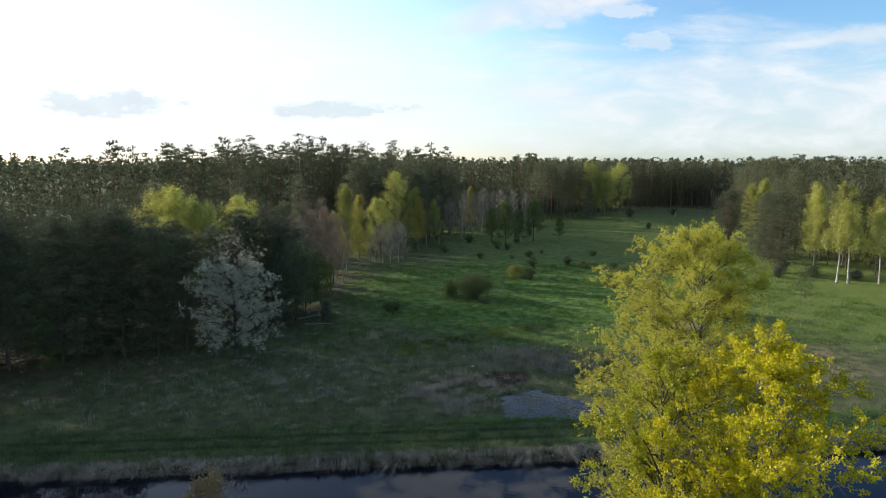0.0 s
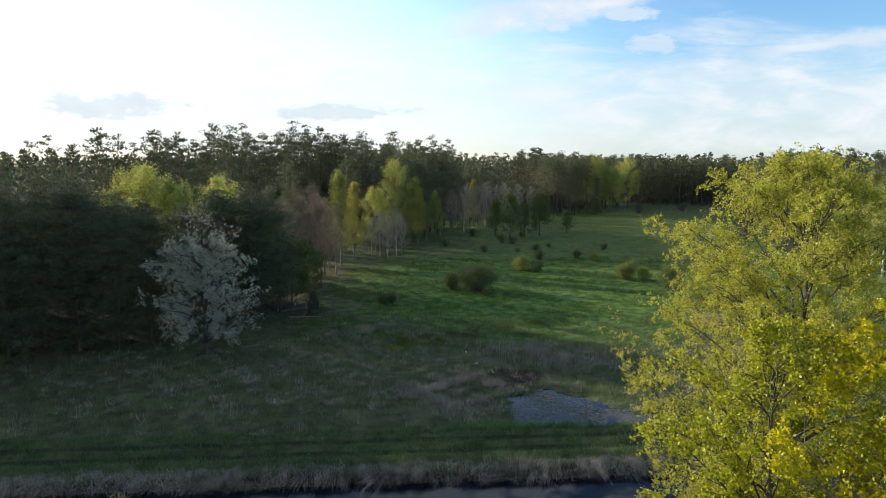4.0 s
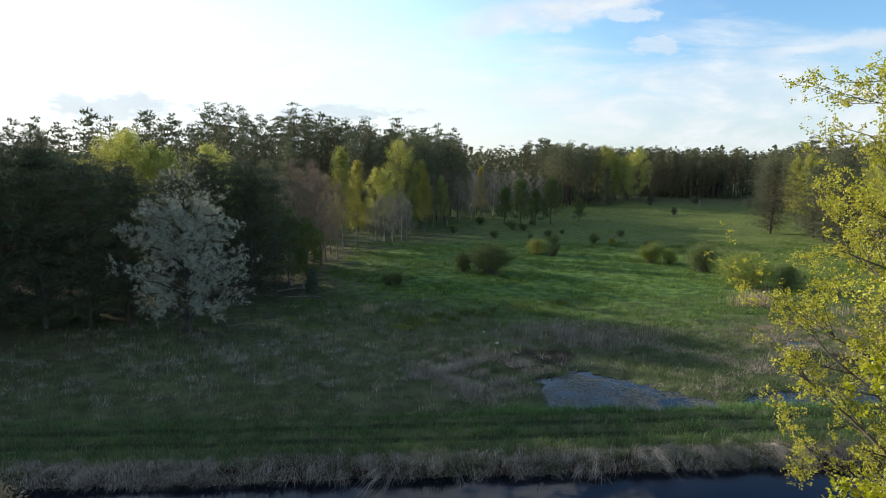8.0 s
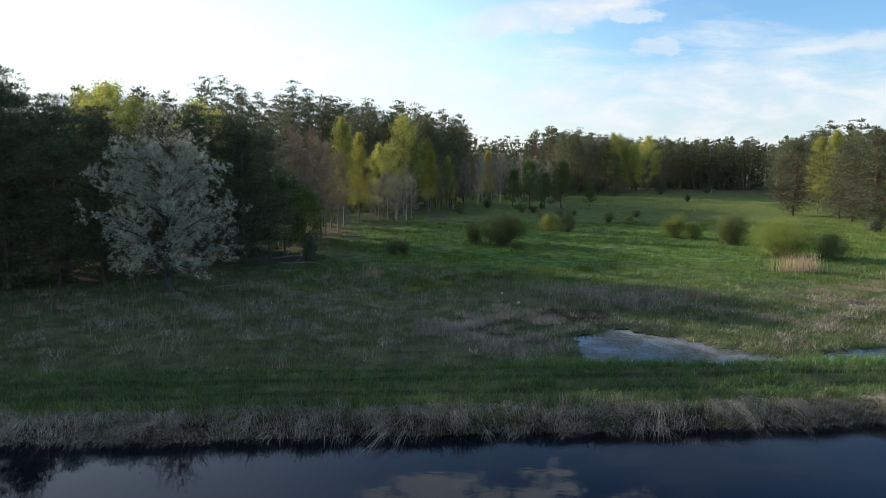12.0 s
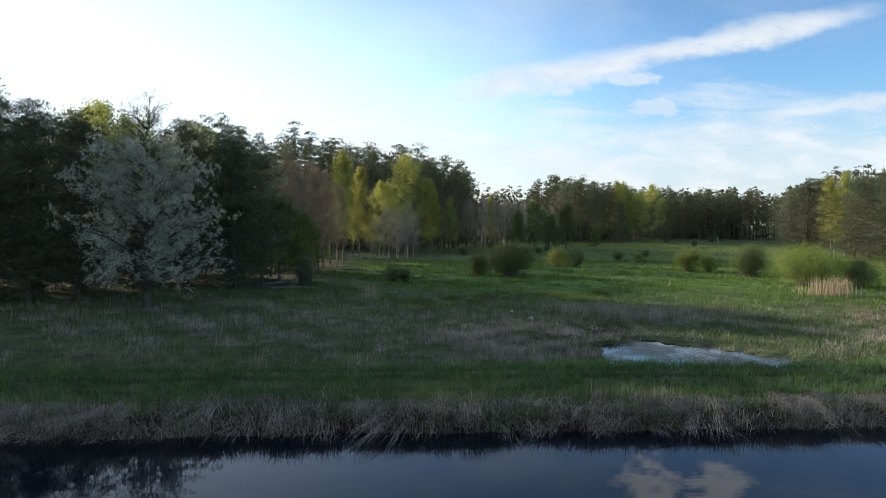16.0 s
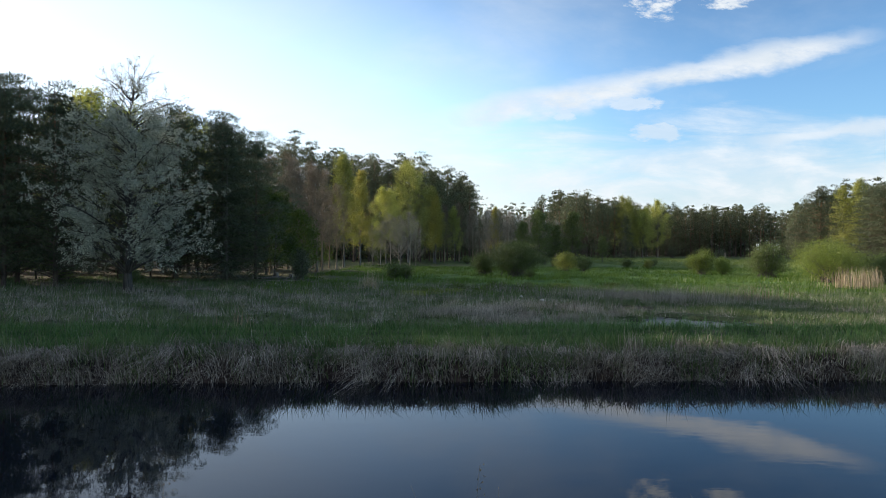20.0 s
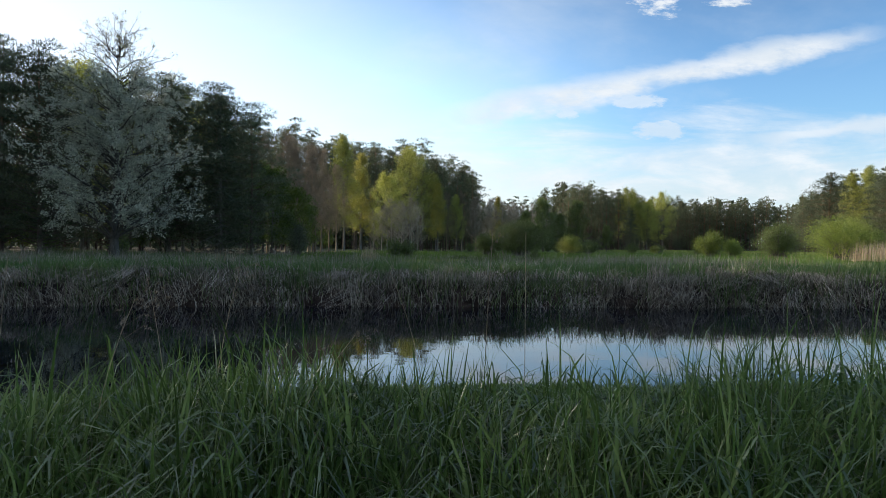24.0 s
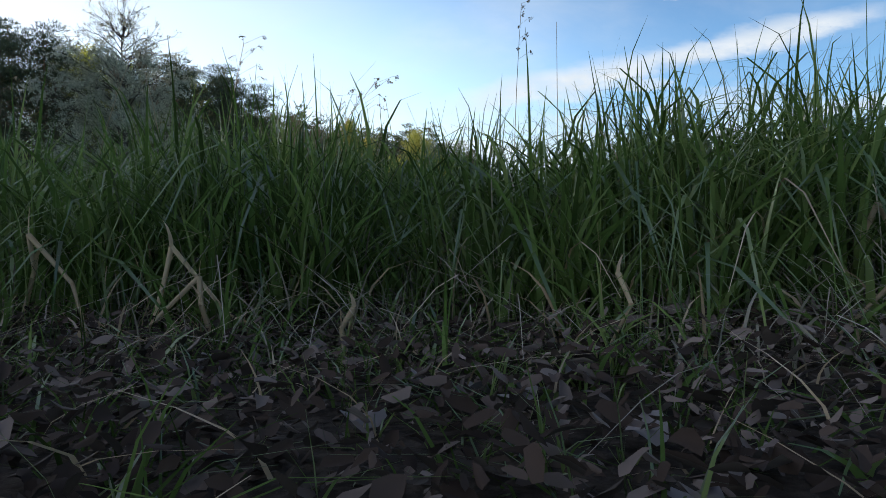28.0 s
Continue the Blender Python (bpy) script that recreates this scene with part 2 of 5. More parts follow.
def ground_mat():
    """Meadow soil: grass, dry straw and wet mud in patches, sand on the far right track."""
    m, nt, N, L = mat("meadow ground")
    geo = N("ShaderNodeNewGeometry")
    pos = geo.outputs["Position"]

    def noi(scale, detail=6.0, stretch=None):
        n = N("ShaderNodeTexNoise")
        if stretch:
            mp = N("ShaderNodeMapping")
            mp.inputs["Scale"].default_value = stretch
            L(pos, mp.inputs[0])
            L(mp.outputs[0], n.inputs["Vector"])
        else:
            L(pos, n.inputs["Vector"])
        n.inputs["Scale"].default_value, n.inputs["Detail"].default_value = scale, detail
        return n.outputs["Fac"]

    def mixc(fac, a, b):
        n = N("ShaderNodeMixRGB")
        for i, v in enumerate((fac, a, b)):
            if isinstance(v, tuple):
                n.inputs[i].default_value = (*v, 1)
            elif isinstance(v, float):
                n.inputs[i].default_value = v
            else:
                L(v, n.inputs[i])
        return n.outputs[0]

    def smooth(v, lo, hi):
        n = N("ShaderNodeMapRange")
        n.interpolation_type = "SMOOTHSTEP"
        L(v, n.inputs[0])
        n.inputs[1].default_value, n.inputs[2].default_value = lo, hi
        return n.outputs[0]

    def op(o, a, b):
        n = N("ShaderNodeMath")
        n.operation = o
        for i, v in enumerate((a, b)):
            if isinstance(v, float):
                n.inputs[i].default_value = v
            else:
                L(v, n.inputs[i])
        return n.outputs[0]

    def blob(cx, cy, rx, ry, soft=0.5):
        """1 inside an ellipse on the ground, with a frayed rim."""
        sep = N("ShaderNodeSeparateXYZ")
        L(pos, sep.inputs[0])
        a = op("DIVIDE", op("SUBTRACT", sep.outputs[0], float(cx)), float(rx))
        b = op("DIVIDE", op("SUBTRACT", sep.outputs[1], float(cy)), float(ry))
        d = op("ADD", op("MULTIPLY", a, a), op("MULTIPLY", b, b))
        d = op("ADD", d, op("MULTIPLY", op("SUBTRACT", noi(0.35), 0.5), 2.2))
        return smooth(d, 1.0 + soft, 1.0 - soft)

    fine, mid, big = noi(9.0), noi(0.9), noi(0.09)
    grass = mixc(smooth(mid, 0.35, 0.65), (0.040, 0.054, 0.022), (0.090, 0.115, 0.045))
    grass = mixc(smooth(fine, 0.45, 0.75), grass, (0.115, 0.112, 0.068))
    straw = mixc(smooth(fine, 0.3, 0.7), (0.075, 0.063, 0.050), (0.17, 0.142, 0.112))
    dry = smooth(big, 0.48, 0.62)
    col = mixc(op("MULTIPLY", op("MULTIPLY", dry, 0.4), smooth(noi(0.6), 0.40, 0.62)), grass, straw)
    # the lusher middle of the meadow
    col = mixc(op("MULTIPLY", blob(16, 104, 30, 34), 0.85), col, mixc(smooth(mid, 0.3, 0.7), (0.032, 0.076, 0.016), (0.110, 0.205, 0.036)))
    # right and far meadow: brightness of sunlit grass put into the ground colour
    col = mixc(op("MULTIPLY", blob(75, 95, 34, 34), 0.75), col, mixc(smooth(fine, 0.3, 0.7), (0.10, 0.155, 0.026), (0.19, 0.24, 0.055)))
    col = mixc(op("MULTIPLY", blob(48, 195, 62, 78), 0.8), col, mixc(smooth(mid, 0.3, 0.7), (0.08, 0.125, 0.028), (0.15, 0.19, 0.05)))
    # marsh: flattened straw and bare mud round the pools
    col = mixc(op("MULTIPLY", blob(9.5, 66.2, 6.5, 4.2), smooth(noi(0.5), 0.38, 0.6)), col, straw)
    col = mixc(op("MULTIPLY", blob(33, 66, 10, 8), smooth(noi(0.6), 0.35, 0.6)), col, mixc(smooth(fine, 0.3, 0.7), (0.14, 0.10, 0.065), (0.30, 0.22, 0.15)))
    mud = mixc(smooth(noi(3.0), 0.35, 0.65), (0.018, 0.012, 0.010), (0.060, 0.042, 0.034))
    col = mixc(blob(5.4, 59.5, 3.0, 2.4, 0.3), col, mud)
    col = mixc(blob(26, 60, 3.0, 2.2, 0.3), col, mud)
    # bare earth on the slope above the water, two wheel ruts along the dike
    sp = N("ShaderNodeSeparateXYZ")
    L(pos, sp.inputs[0])
    along_dike = op("ADD", op("SUBTRACT", sp.outputs[1], op("MULTIPLY", sp.outputs[0], 0.08)), op("MULTIPLY", op("SUBTRACT", noi(0.3), 0.5), 0.5))
    col = mixc(op("MULTIPLY", smooth(along_dike, 42.75, 42.45), smooth(along_dike, 39.0, 40.0)), col, mud)
    for rut in (45.0, 46.6):
        col = mixc(smooth(op("ABSOLUTE", op("SUBTRACT", along_dike, rut), 0.0), 0.45, 0.15), col, (0.028, 0.036, 0.017))
    # needle litter under the wood
    col = mixc(op("MULTIPLY", blob(-62, 100, 44, 52), 0.9), col, mixc(smooth(fine, 0.3, 0.7), (0.045, 0.032, 0.020), (0.10, 0.075, 0.045)))
    # leaf litter and bare earth on the landing spot
    col = mixc(blob(-1.9, 28.2, 6.0, 1.9, 0.2), col, mixc(smooth(noi(40.0), 0.3, 0.7), (0.016, 0.012, 0.010), (0.060, 0.047, 0.040)))
    b, bump, out = N("ShaderNodeBsdfPrincipled"), N("ShaderNodeBump"), N("ShaderNodeOutputMaterial")
    L(col, b.inputs["Base Color"])
    b.inputs["Roughness"].default_value = 0.95
    b.inputs["Specular IOR Level"].default_value = 0.15
    bump.inputs["Strength"].default_value, bump.inputs["Distance"].default_value = 0.6, 0.15
    L(op("ADD", fine, op("MULTIPLY", mid, 1.5)), bump.inputs["Height"])
    L(bump.outputs[0], b.inputs["Normal"])
    L(b.outputs[0], out.inputs[0])
    return m


def water_mat(name, scum=0.0):
    """Still dark water; scum: how much of it carries a film of algae."""
    m, nt, N, L = mat(name)
    geo = N("ShaderNodeNewGeometry")
    b, out = N("ShaderNodeBsdfPrincipled"), N("ShaderNodeOutputMaterial")
    b.inputs["Base Color"].default_value = (0.003, 0.005, 0.012, 1)
    b.inputs["Specular Tint"].default_value = (0.72, 0.82, 1.0, 1)
    b.inputs["Roughness"].default_value = 0.015
    b.inputs["IOR"].default_value = 1.333
    mp, rip, bump = N("ShaderNodeMapping"), N("ShaderNodeTexNoise"), N("ShaderNodeBump")
    mp.inputs["Scale"].default_value = (1.0, 2.2, 1.0)
    L(geo.outputs["Position"], mp.inputs[0])
    L(mp.outputs[0], rip.inputs["Vector"])
    rip.inputs["Scale"].default_value, rip.inputs["Detail"].default_value = 1.6, 4.0
    bump.inputs["Strength"].default_value, bump.inputs["Distance"].default_value = 0.016, 0.05
    L(rip.outputs["Fac"], bump.inputs["Height"])
    L(bump.outputs[0], b.inputs["Normal"])
    last = b.outputs[0]
    if scum:
        n1, n2 = N("ShaderNodeTexNoise"), N("ShaderNodeTexNoise")
        for n, s in ((n1, 0.45), (n2, 5.0)):
            L(geo.outputs["Position"], n.inputs["Vector"])
            n.inputs["Scale"].default_value, n.inputs["Detail"].default_value = s, 8
        d = N("ShaderNodeBsdfPrincipled")
        r = ramp_node(N, [(0.34, (0.012, 0.011, 0.010)), (0.46, (0.046, 0.050, 0.038)), (0.60, (0.092, 0.098, 0.080)), (0.75, (0.15, 0.148, 0.12))])
        L(n2.outputs["Fac"], r.inputs[0])
        L(r.outputs[0], d.inputs["Base Color"])
        d.inputs["Roughness"].default_value = 0.45
        d.inputs["Specular IOR Level"].default_value = 0.08
        ad, mr = N("ShaderNodeMath"), N("ShaderNodeMapRange")
        ad.operation = "MULTIPLY_ADD"
        L(n2.outputs["Fac"], ad.inputs[0])
        ad.inputs[1].default_value = 0.32
        L(n1.outputs["Fac"], ad.inputs[2])
        L(ad.outputs[0], mr.inputs[0])
        mr.inputs[1].default_value, mr.inputs[2].default_value = 0.87 - scum * 0.33, 0.94 - scum * 0.29
        mr.inputs[4].default_value = 0.84
        ms = N("ShaderNodeMixShader")
        L(mr.outputs[0], ms.inputs[0])
        L(last, ms.inputs[1])
        L(d.outputs[0], ms.inputs[2])
        last = ms.outputs[0]
    L(last, out.inputs[0])
    return m


M_GROUND = ground_mat()
M_WATER, M_POOL = water_mat("canal water"), water_mat("pool water", 0.85)
M_NEEDLE = leaf_mat("pine needles", [(0.062, 0.077, 0.044), (0.118, 0.134, 0.073), (0.198, 0.209, 0.113)], 0.22)
M_NEEDLE_MID = leaf_mat("needles in the depth of the wood", [(0.052, 0.067, 0.039), (0.100, 0.115, 0.062), (0.168, 0.177, 0.094)], 0.2)
M_NEEDLE_DARK = leaf_mat("dark needles", [(0.046, 0.062, 0.040), (0.091, 0.108, 0.062), (0.167, 0.181, 0.098)], 0.12)
M_BIRCH_LEAF = leaf_mat("young birch leaves", [(0.199, 0.222, 0.046), (0.356, 0.369, 0.085), (0.541, 0.524, 0.151)], 0.45)
M_GOLD_LEAF = leaf_mat("golden young leaves", [(0.230, 0.201, 0.040), (0.333, 0.293, 0.063), (0.425, 0.385, 0.098)], 0.45)
M_WHITE_LEAF = leaf_mat("pale downy leaves", [(0.198, 0.211, 0.162), (0.366, 0.376, 0.297), (0.609, 0.609, 0.465)], 0.3)
M_GREEN_LEAF = leaf_mat("fresh green leaves", [(0.055, 0.090, 0.018), (0.099, 0.150, 0.030), (0.165, 0.210, 0.045)], 0.4)
M_WILLOW_LEAF = leaf_mat("willow leaves", [(0.106, 0.154, 0.031), (0.192, 0.241, 0.049), (0.288, 0.319, 0.070)], 0.4)
M_DULL_LEAF = leaf_mat("dull olive leaves", [(0.077, 0.109, 0.035), (0.130, 0.168, 0.053), (0.195, 0.224, 0.080)], 0.35)
M_OLIVE_LEAF = leaf_mat("spring olive leaves", [(0.194, 0.206, 0.031), (0.392, 0.392, 0.050), (0.627, 0.601, 0.079)], 0.5)
M_LIME_LEAF = leaf_mat("lime flower clusters", [(0.193, 0.222, 0.013), (0.400, 0.420, 0.021), (0.653, 0.654, 0.046)], 0.45)
M_BUD_INNER = leaf_mat("brownish unfolding buds", [(0.17, 0.14, 0.05), (0.27, 0.22, 0.075), (0.38, 0.32, 0.11)], 0.3)
M_MAPLE_LEAF = leaf_mat("flowering maple", [(0.258, 0.246, 0.008), (0.470, 0.437, 0.012), (0.694, 0.627, 0.022)], 0.5)
M_BUD_LEAF = leaf_mat("budding pinkish leaves", [(0.26, 0.19, 0.10), (0.40, 0.30, 0.16), (0.52, 0.41, 0.24)], 0.4)
M_TWIG = leaf_mat("bare grey twigs", [(0.212, 0.171, 0.132), (0.356, 0.298, 0.231), (0.515, 0.443, 0.356)], 0.0)
M_BROWN_TWIG = leaf_mat("brown budding twigs", [(0.139, 0.108, 0.078), (0.232, 0.178, 0.127), (0.325, 0.253, 0.175)], 0.05)
M_GRASS = leaf_mat("green grass", [(0.028, 0.049, 0.013), (0.101, 0.167, 0.045), (0.259, 0.318, 0.127)], 0.45, 0.04, 0.45)
M_MEADOW = leaf_mat("meadow grass", [(0.048, 0.081, 0.032), (0.106, 0.164, 0.057), (0.253, 0.269, 0.132)], 0.3)
M_LUSH = leaf_mat("lush marsh grass", [(0.056, 0.107, 0.020), (0.104, 0.180, 0.029), (0.176, 0.259, 0.048)], 0.35)
M_SUNNY = leaf_mat("sunny meadow grass", [(0.092, 0.132, 0.032), (0.149, 0.196, 0.048), (0.218, 0.253, 0.075)], 0.35)
M_DIKE = leaf_mat("dike grass", [(0.045, 0.102, 0.031), (0.099, 0.198, 0.057), (0.196, 0.307, 0.110)], 0.3)
M_STRAW = leaf_mat("dry straw", [(0.091, 0.083, 0.068), (0.241, 0.211, 0.172), (0.558, 0.498, 0.413)], 0.2)
M_REED = leaf_mat("pale reed stalks", [(0.26, 0.19, 0.12), (0.38, 0.29, 0.20), (0.52, 0.42, 0.30)], 0.2)
M_LITTER = leaf_mat("fallen leaves", [(0.019, 0.014, 0.012), (0.072, 0.051, 0.044), (0.306, 0.246, 0.234)], 0.1)
M_GREY_LEAF = leaf_mat("bleached fallen leaf", [(0.113, 0.095, 0.097), (0.189, 0.166, 0.171), (0.321, 0.284, 0.297)], 0.1)
M_PINE_BARK = bark_mat("pine bark", (0.05, 0.035, 0.028), (0.13, 0.09, 0.07), 5, 0.2, (0.20, 0.095, 0.05), 5.0, 11.0)
M_BARK = bark_mat("grey-brown bark", (0.05, 0.042, 0.034), (0.14, 0.12, 0.10))
M_BIRCH_BARK = bark_mat("birch bark", (0.10, 0.09, 0.08), (0.68, 0.66, 0.62), 2.5, 3.0)
M_DARK_BARK = bark_mat("dark bark", (0.030, 0.026, 0.022), (0.085, 0.075, 0.064))
M_PALE_BARK = bark_mat("pale grey bark", (0.10, 0.092, 0.08), (0.22, 0.205, 0.18))
M_WOOD = bark_mat("weathered wood", (0.13, 0.10, 0.075), (0.30, 0.25, 0.20), 8)
M_STONE = bark_mat("pale stone", (0.35, 0.33, 0.30), (0.6, 0.58, 0.55), 9, 1.0)

# ---- mesh helpers ----
rng = np.random.default_rng(7)


def mesh_of(name, verts, tris, material):
    """A mesh from arrays of corners and triangles."""
    me = bpy.data.meshes.new(name)
    verts, tris = np.asarray(verts, np.float32), np.asarray(tris, np.int32)
    me.vertices.add(len(verts))
    me.vertices.foreach_set("co", verts.ravel())
    me.loops.add(tris.size)
    me.loops.foreach_set("vertex_index", tris.ravel())
    me.polygons.add(len(tris))
    me.polygons.foreach_set("loop_start", np.arange(0, tris.size, 3, dtype=np.int32))
    me.update(calc_edges=True)
    me.materials.append(material)
    return me


def join(*soups):
    vs, fs, n = [], [], 0
    for v, f in soups:
        if len(v):
            vs.append(v)
            fs.append(f + n)
            n += len(v)
    return np.concatenate(vs), np.concatenate(fs)


def part(name, soup, material, parent, label=""):
    ob = new(name, mesh_of(name, soup[0], soup[1], material))
    ob.parent = parent
    return tagged(ob, label)


def unit(v):
    return v / np.maximum(np.linalg.norm(v, axis=-1, keepdims=True), 1e-9)


def random_dirs(n):
    return unit(rng.normal(size=(n, 3)))


def across(d):
    """A unit vector at right angles to each d."""
    h = np.where(np.abs(d[:, 2:3]) < 0.9, np.array([[0, 0, 1.0]]), np.array([[1.0, 0, 0]]))
    return unit(np.cross(d, h))


def leaves(centres, size, jitter=0.35, up=0.4, fold=0.18):
    """Folded diamond leaves, two triangles each."""
    n = len(centres)
    d = random_dirs(n)
    nrm = unit(random_dirs(n) + np.array([0, 0, up]))
    side = unit(np.cross(d, nrm))
    s = (size * (1 + jitter * rng.uniform(-1, 1, n)))[:, None]
    a, b = centres - d * s * 0.5, centres + d * s * 0.5
    m = centres - nrm * s * fold
    l, r = m + side * s * 0.38, m - side * s * 0.38
    v = np.stack([a, r, b, l], 1).reshape(-1, 3)
    k = np.arange(n)[:, None] * 4
    f = np.concatenate([k + [0, 1, 2], k + [0, 2, 3]], 1).reshape(-1, 3)
    return v, f


def spikes(centres, dirs, length, width):
    """Thin triangles: needles and twigs."""
    n = len(centres)
    s = across(dirs)
    ang = rng.uniform(0, np.pi, n)[:, None]
    s = s * np.cos(ang) + np.cross(dirs, s) * np.sin(ang)
    w = np.broadcast_to(np.asarray(width), (n,))[:, None] * 0.5
    ln = np.broadcast_to(np.asarray(length), (n,))[:, None]
    v = np.stack([centres - s * w, centres + s * w, centres + dirs * ln], 1).reshape(-1, 3)
    return v, np.arange(n * 3).reshape(-1, 3)


def blades(base, height, width, lean, segs=3, droop=1.0, bow=1.9):
    """Grass ribbons that taper and bow over. lean: (n, 2) sideways reach of the tip."""
    n = len(base)
    t = np.linspace(0, 1, segs + 1)
    lean3 = np.concatenate([lean, np.zeros((n, 1))], 1)
    side = unit(np.stack([-lean[:, 1], lean[:, 0], np.zeros(n)], 1) + rng.normal(scale=0.35, size=(n, 3)) * np.array([1, 1, 0]))
    reach = np.linalg.norm(lean, axis=1)
    rise = height[:, None] * (t - droop * 0.5 * np.minimum(1.0, reach / np.maximum(height, 0.01))[:, None] * t ** (bow + 0.5))
    pts = base[:, None] + lean3[:, None] * (t ** bow)[None, :, None]
    pts[:, :, 2] += rise
    w = width[:, None] * (1 - t ** 1.6)[None] * 0.5 + 0.0004
    l, r = pts - side[:, None] * w[:, :, None], pts + side[:, None] * w[:, :, None]
    v = np.stack([l, r], 2).reshape(n, -1, 3)
    per = 2 * (segs + 1)
    quad = np.concatenate([[[2 * i, 2 * i + 1, 2 * i + 3], [2 * i, 2 * i + 3, 2 * i + 2]] for i in range(segs)])
    f = (np.arange(n)[:, None, None] * per + quad[None]).reshape(-1, 3)
    return v.reshape(-1, 3), f


def tubes(p0, p1, r0, r1, sides=5):
    """Tapered limbs, one open frustum for each pair of ends."""
    p0, p1 = np.asarray(p0, float), np.asarray(p1, float)
    n = len(p0)
    d = unit(p1 - p0)
    a = across(d)
    b = np.cross(d, a)
    ang = np.arange(sides) * 2 * np.pi / sides
    ring = a[:, None] * np.cos(ang)[None, :, None] + b[:, None] * np.sin(ang)[None, :, None]
    v = np.concatenate([p0[:, None] + ring * np.asarray(r0)[:, None, None], p1[:, None] + ring * np.asarray(r1)[:, None, None]], 1)
    i = np.arange(sides)
    j = (i + 1) % sides
    quad = np.concatenate([np.stack([i, j, j + sides], 1), np.stack([i, j + sides, i + sides], 1)])
    f = (np.arange(n)[:, None, None] * 2 * sides + quad[None]).reshape(-1, 3)
    return v.reshape(-1, 3), f


def pipe(pts, radii, sides=8):
    """One continuous tapered trunk along pts, capped at its top."""
    pts = np.asarray(pts, float)
    n = len(pts)
    ang = np.arange(sides) * 2 * np.pi / sides
    flat = np.stack([np.cos(ang), np.sin(ang), np.zeros(sides)], 1)
    v = (pts[:, None] + flat[None] * np.asarray(radii)[:, None, None]).reshape(-1, 3)
    i = np.arange(sides)
    j = (i + 1) % sides
    f = [np.concatenate([np.stack([k * sides + i, k * sides + j, (k + 1) * sides + j], 1), np.stack([k * sides + i, (k + 1) * sides + j, (k + 1) * sides + i], 1)]) for k in range(n - 1)]
    top = len(v)
    v = np.concatenate([v, pts[-1:]])
    f.append(np.stack([(n - 1) * sides + i, (n - 1) * sides + j, np.full(sides, top)], 1))
    return v, np.concatenate(f)


# ---- the lie of the land ----
SLANT = 0.08            # the canal runs a little away to the right
WATER_Z, POOL_Z = 0.10, 0.06


def soft(v, lo, hi):
    t = np.clip((v - lo) / (hi - lo), 0, 1)
    return t * t * (3 - 2 * t)


def wob(x, y, k):
    """Smooth unevenness from a few sine waves."""
    return (np.sin(x * k + 1.3) * np.cos(y * k * 1.13 + 0.4) + 0.6 * np.sin(x * k * 2.3 + y * k * 1.7 + 2.0) + 0.4 * np.cos(y * k * 3.1 - x * k * 2.7)) / 2.0


def pool_depth(x, y):
    w = wob(x, y, 0.9) * 0.30 + wob(x, y, 3.1) * 0.16
    w = w * 0.8 + wob(x, y, 7.3) * 0.14
    # the main pool: straight along the dike, slanting away on the other side
    rim = np.maximum(np.maximum(5.1 - x, 49.5 - y), np.maximum(((x - 8.6) * 5.5 + (y - 57.2) * 5.7) / 7.9, ((y - 55.3) * 3.4 - (x - 5.1) * 2.1) / 4.0))
    d1 = 1 + rim / 1.6 + w * 1.3
    d2 = ((x - 22.3) / 5.7) ** 2 + ((y - 51.9 - 0.12 * (x - 20.5)) / 1.7) ** 2 + w
    d3 = ((x - 27.0) / 1.3) ** 2 + ((y - 64.5) / 0.7) ** 2 + w
    return np.maximum(np.maximum(soft(d1, 1.25, 0.75), soft(d2, 1.25, 0.75)), soft(d3, 1.25, 0.75))


def height_at(x, y):
    x, y = np.asarray(x, float), np.asarray(y, float)
    s = y - SLANT * x + wob(x, y, 0.55) * 0.22
    near = 0.33 + wob(x, y, 1.3) * 0.03
    field = 0.20 + wob(x, y, 0.10) * 0.10 + wob(x, y, 0.8) * 0.05 + 0.35 * soft(-x, 4, 30) - 0.06 * soft(x, 0, 12) * soft(y, 75, 60)
    dike = 0.66 + wob(x, y, 0.45) * 0.05 - 0.10 * np.exp(-((s - 45.0) / 0.45) ** 2) - 0.08 * np.exp(-((s - 46.6) / 0.4) ** 2)
    z = near + (-0.75 - near) * soft(s, 33.3, 35.0)
    z = z + (dike + 0.75) * soft(s, 41.0, 42.9)
    z = z + (field - dike) * soft(s, 47.2, 49.3)
    z = z - 0.42 * pool_depth(x, y) * soft(s, 47.4, 48.4)
    return z


def on_ground(x, y):
    return np.stack([x, y, height_at(x, y)], 1)


def axis_steps(*runs):
    return np.unique(np.concatenate([np.arange(a, b, s) for a, b, s in runs]).round(3))


def grid_mesh(name, xs, ys, zfun, material):
    X, Y = np.meshgrid(xs, ys)
    v = np.stack([X, Y, zfun(X, Y)], -1).reshape(-1, 3)
    nx, ny = len(xs), len(ys)
    i = (np.arange(ny - 1)[:, None] * nx + np.arange(nx - 1)[None]).ravel()
    f = np.concatenate([np.stack([i, i + 1, i + nx + 1], 1), np.stack([i, i + nx + 1, i + nx], 1)])
    me = mesh_of(name, v, f, material)
    me.polygons.foreach_set("use_smooth", np.ones(len(f), bool))
    return new(name, me)


xs = axis_steps((-3000, -300, 300), (-300, -70, 10), (-70, -30, 2), (-30, 40, 0.6), (40, 90, 2), (90, 320, 10), (320, 3001, 300))
ys = axis_steps((-1500, -60, 240), (-60, 20, 4), (20, 27, 0.7), (27, 58, 0.28), (58, 90, 0.8), (90, 180, 3), (180, 420, 12), (420, 4200, 300))
ground = tagged(grid_mesh("ground", xs, ys, height_at, M_GROUND), "uneven marsh meadow with grass, straw patches and mud", "ground", kind="structure")


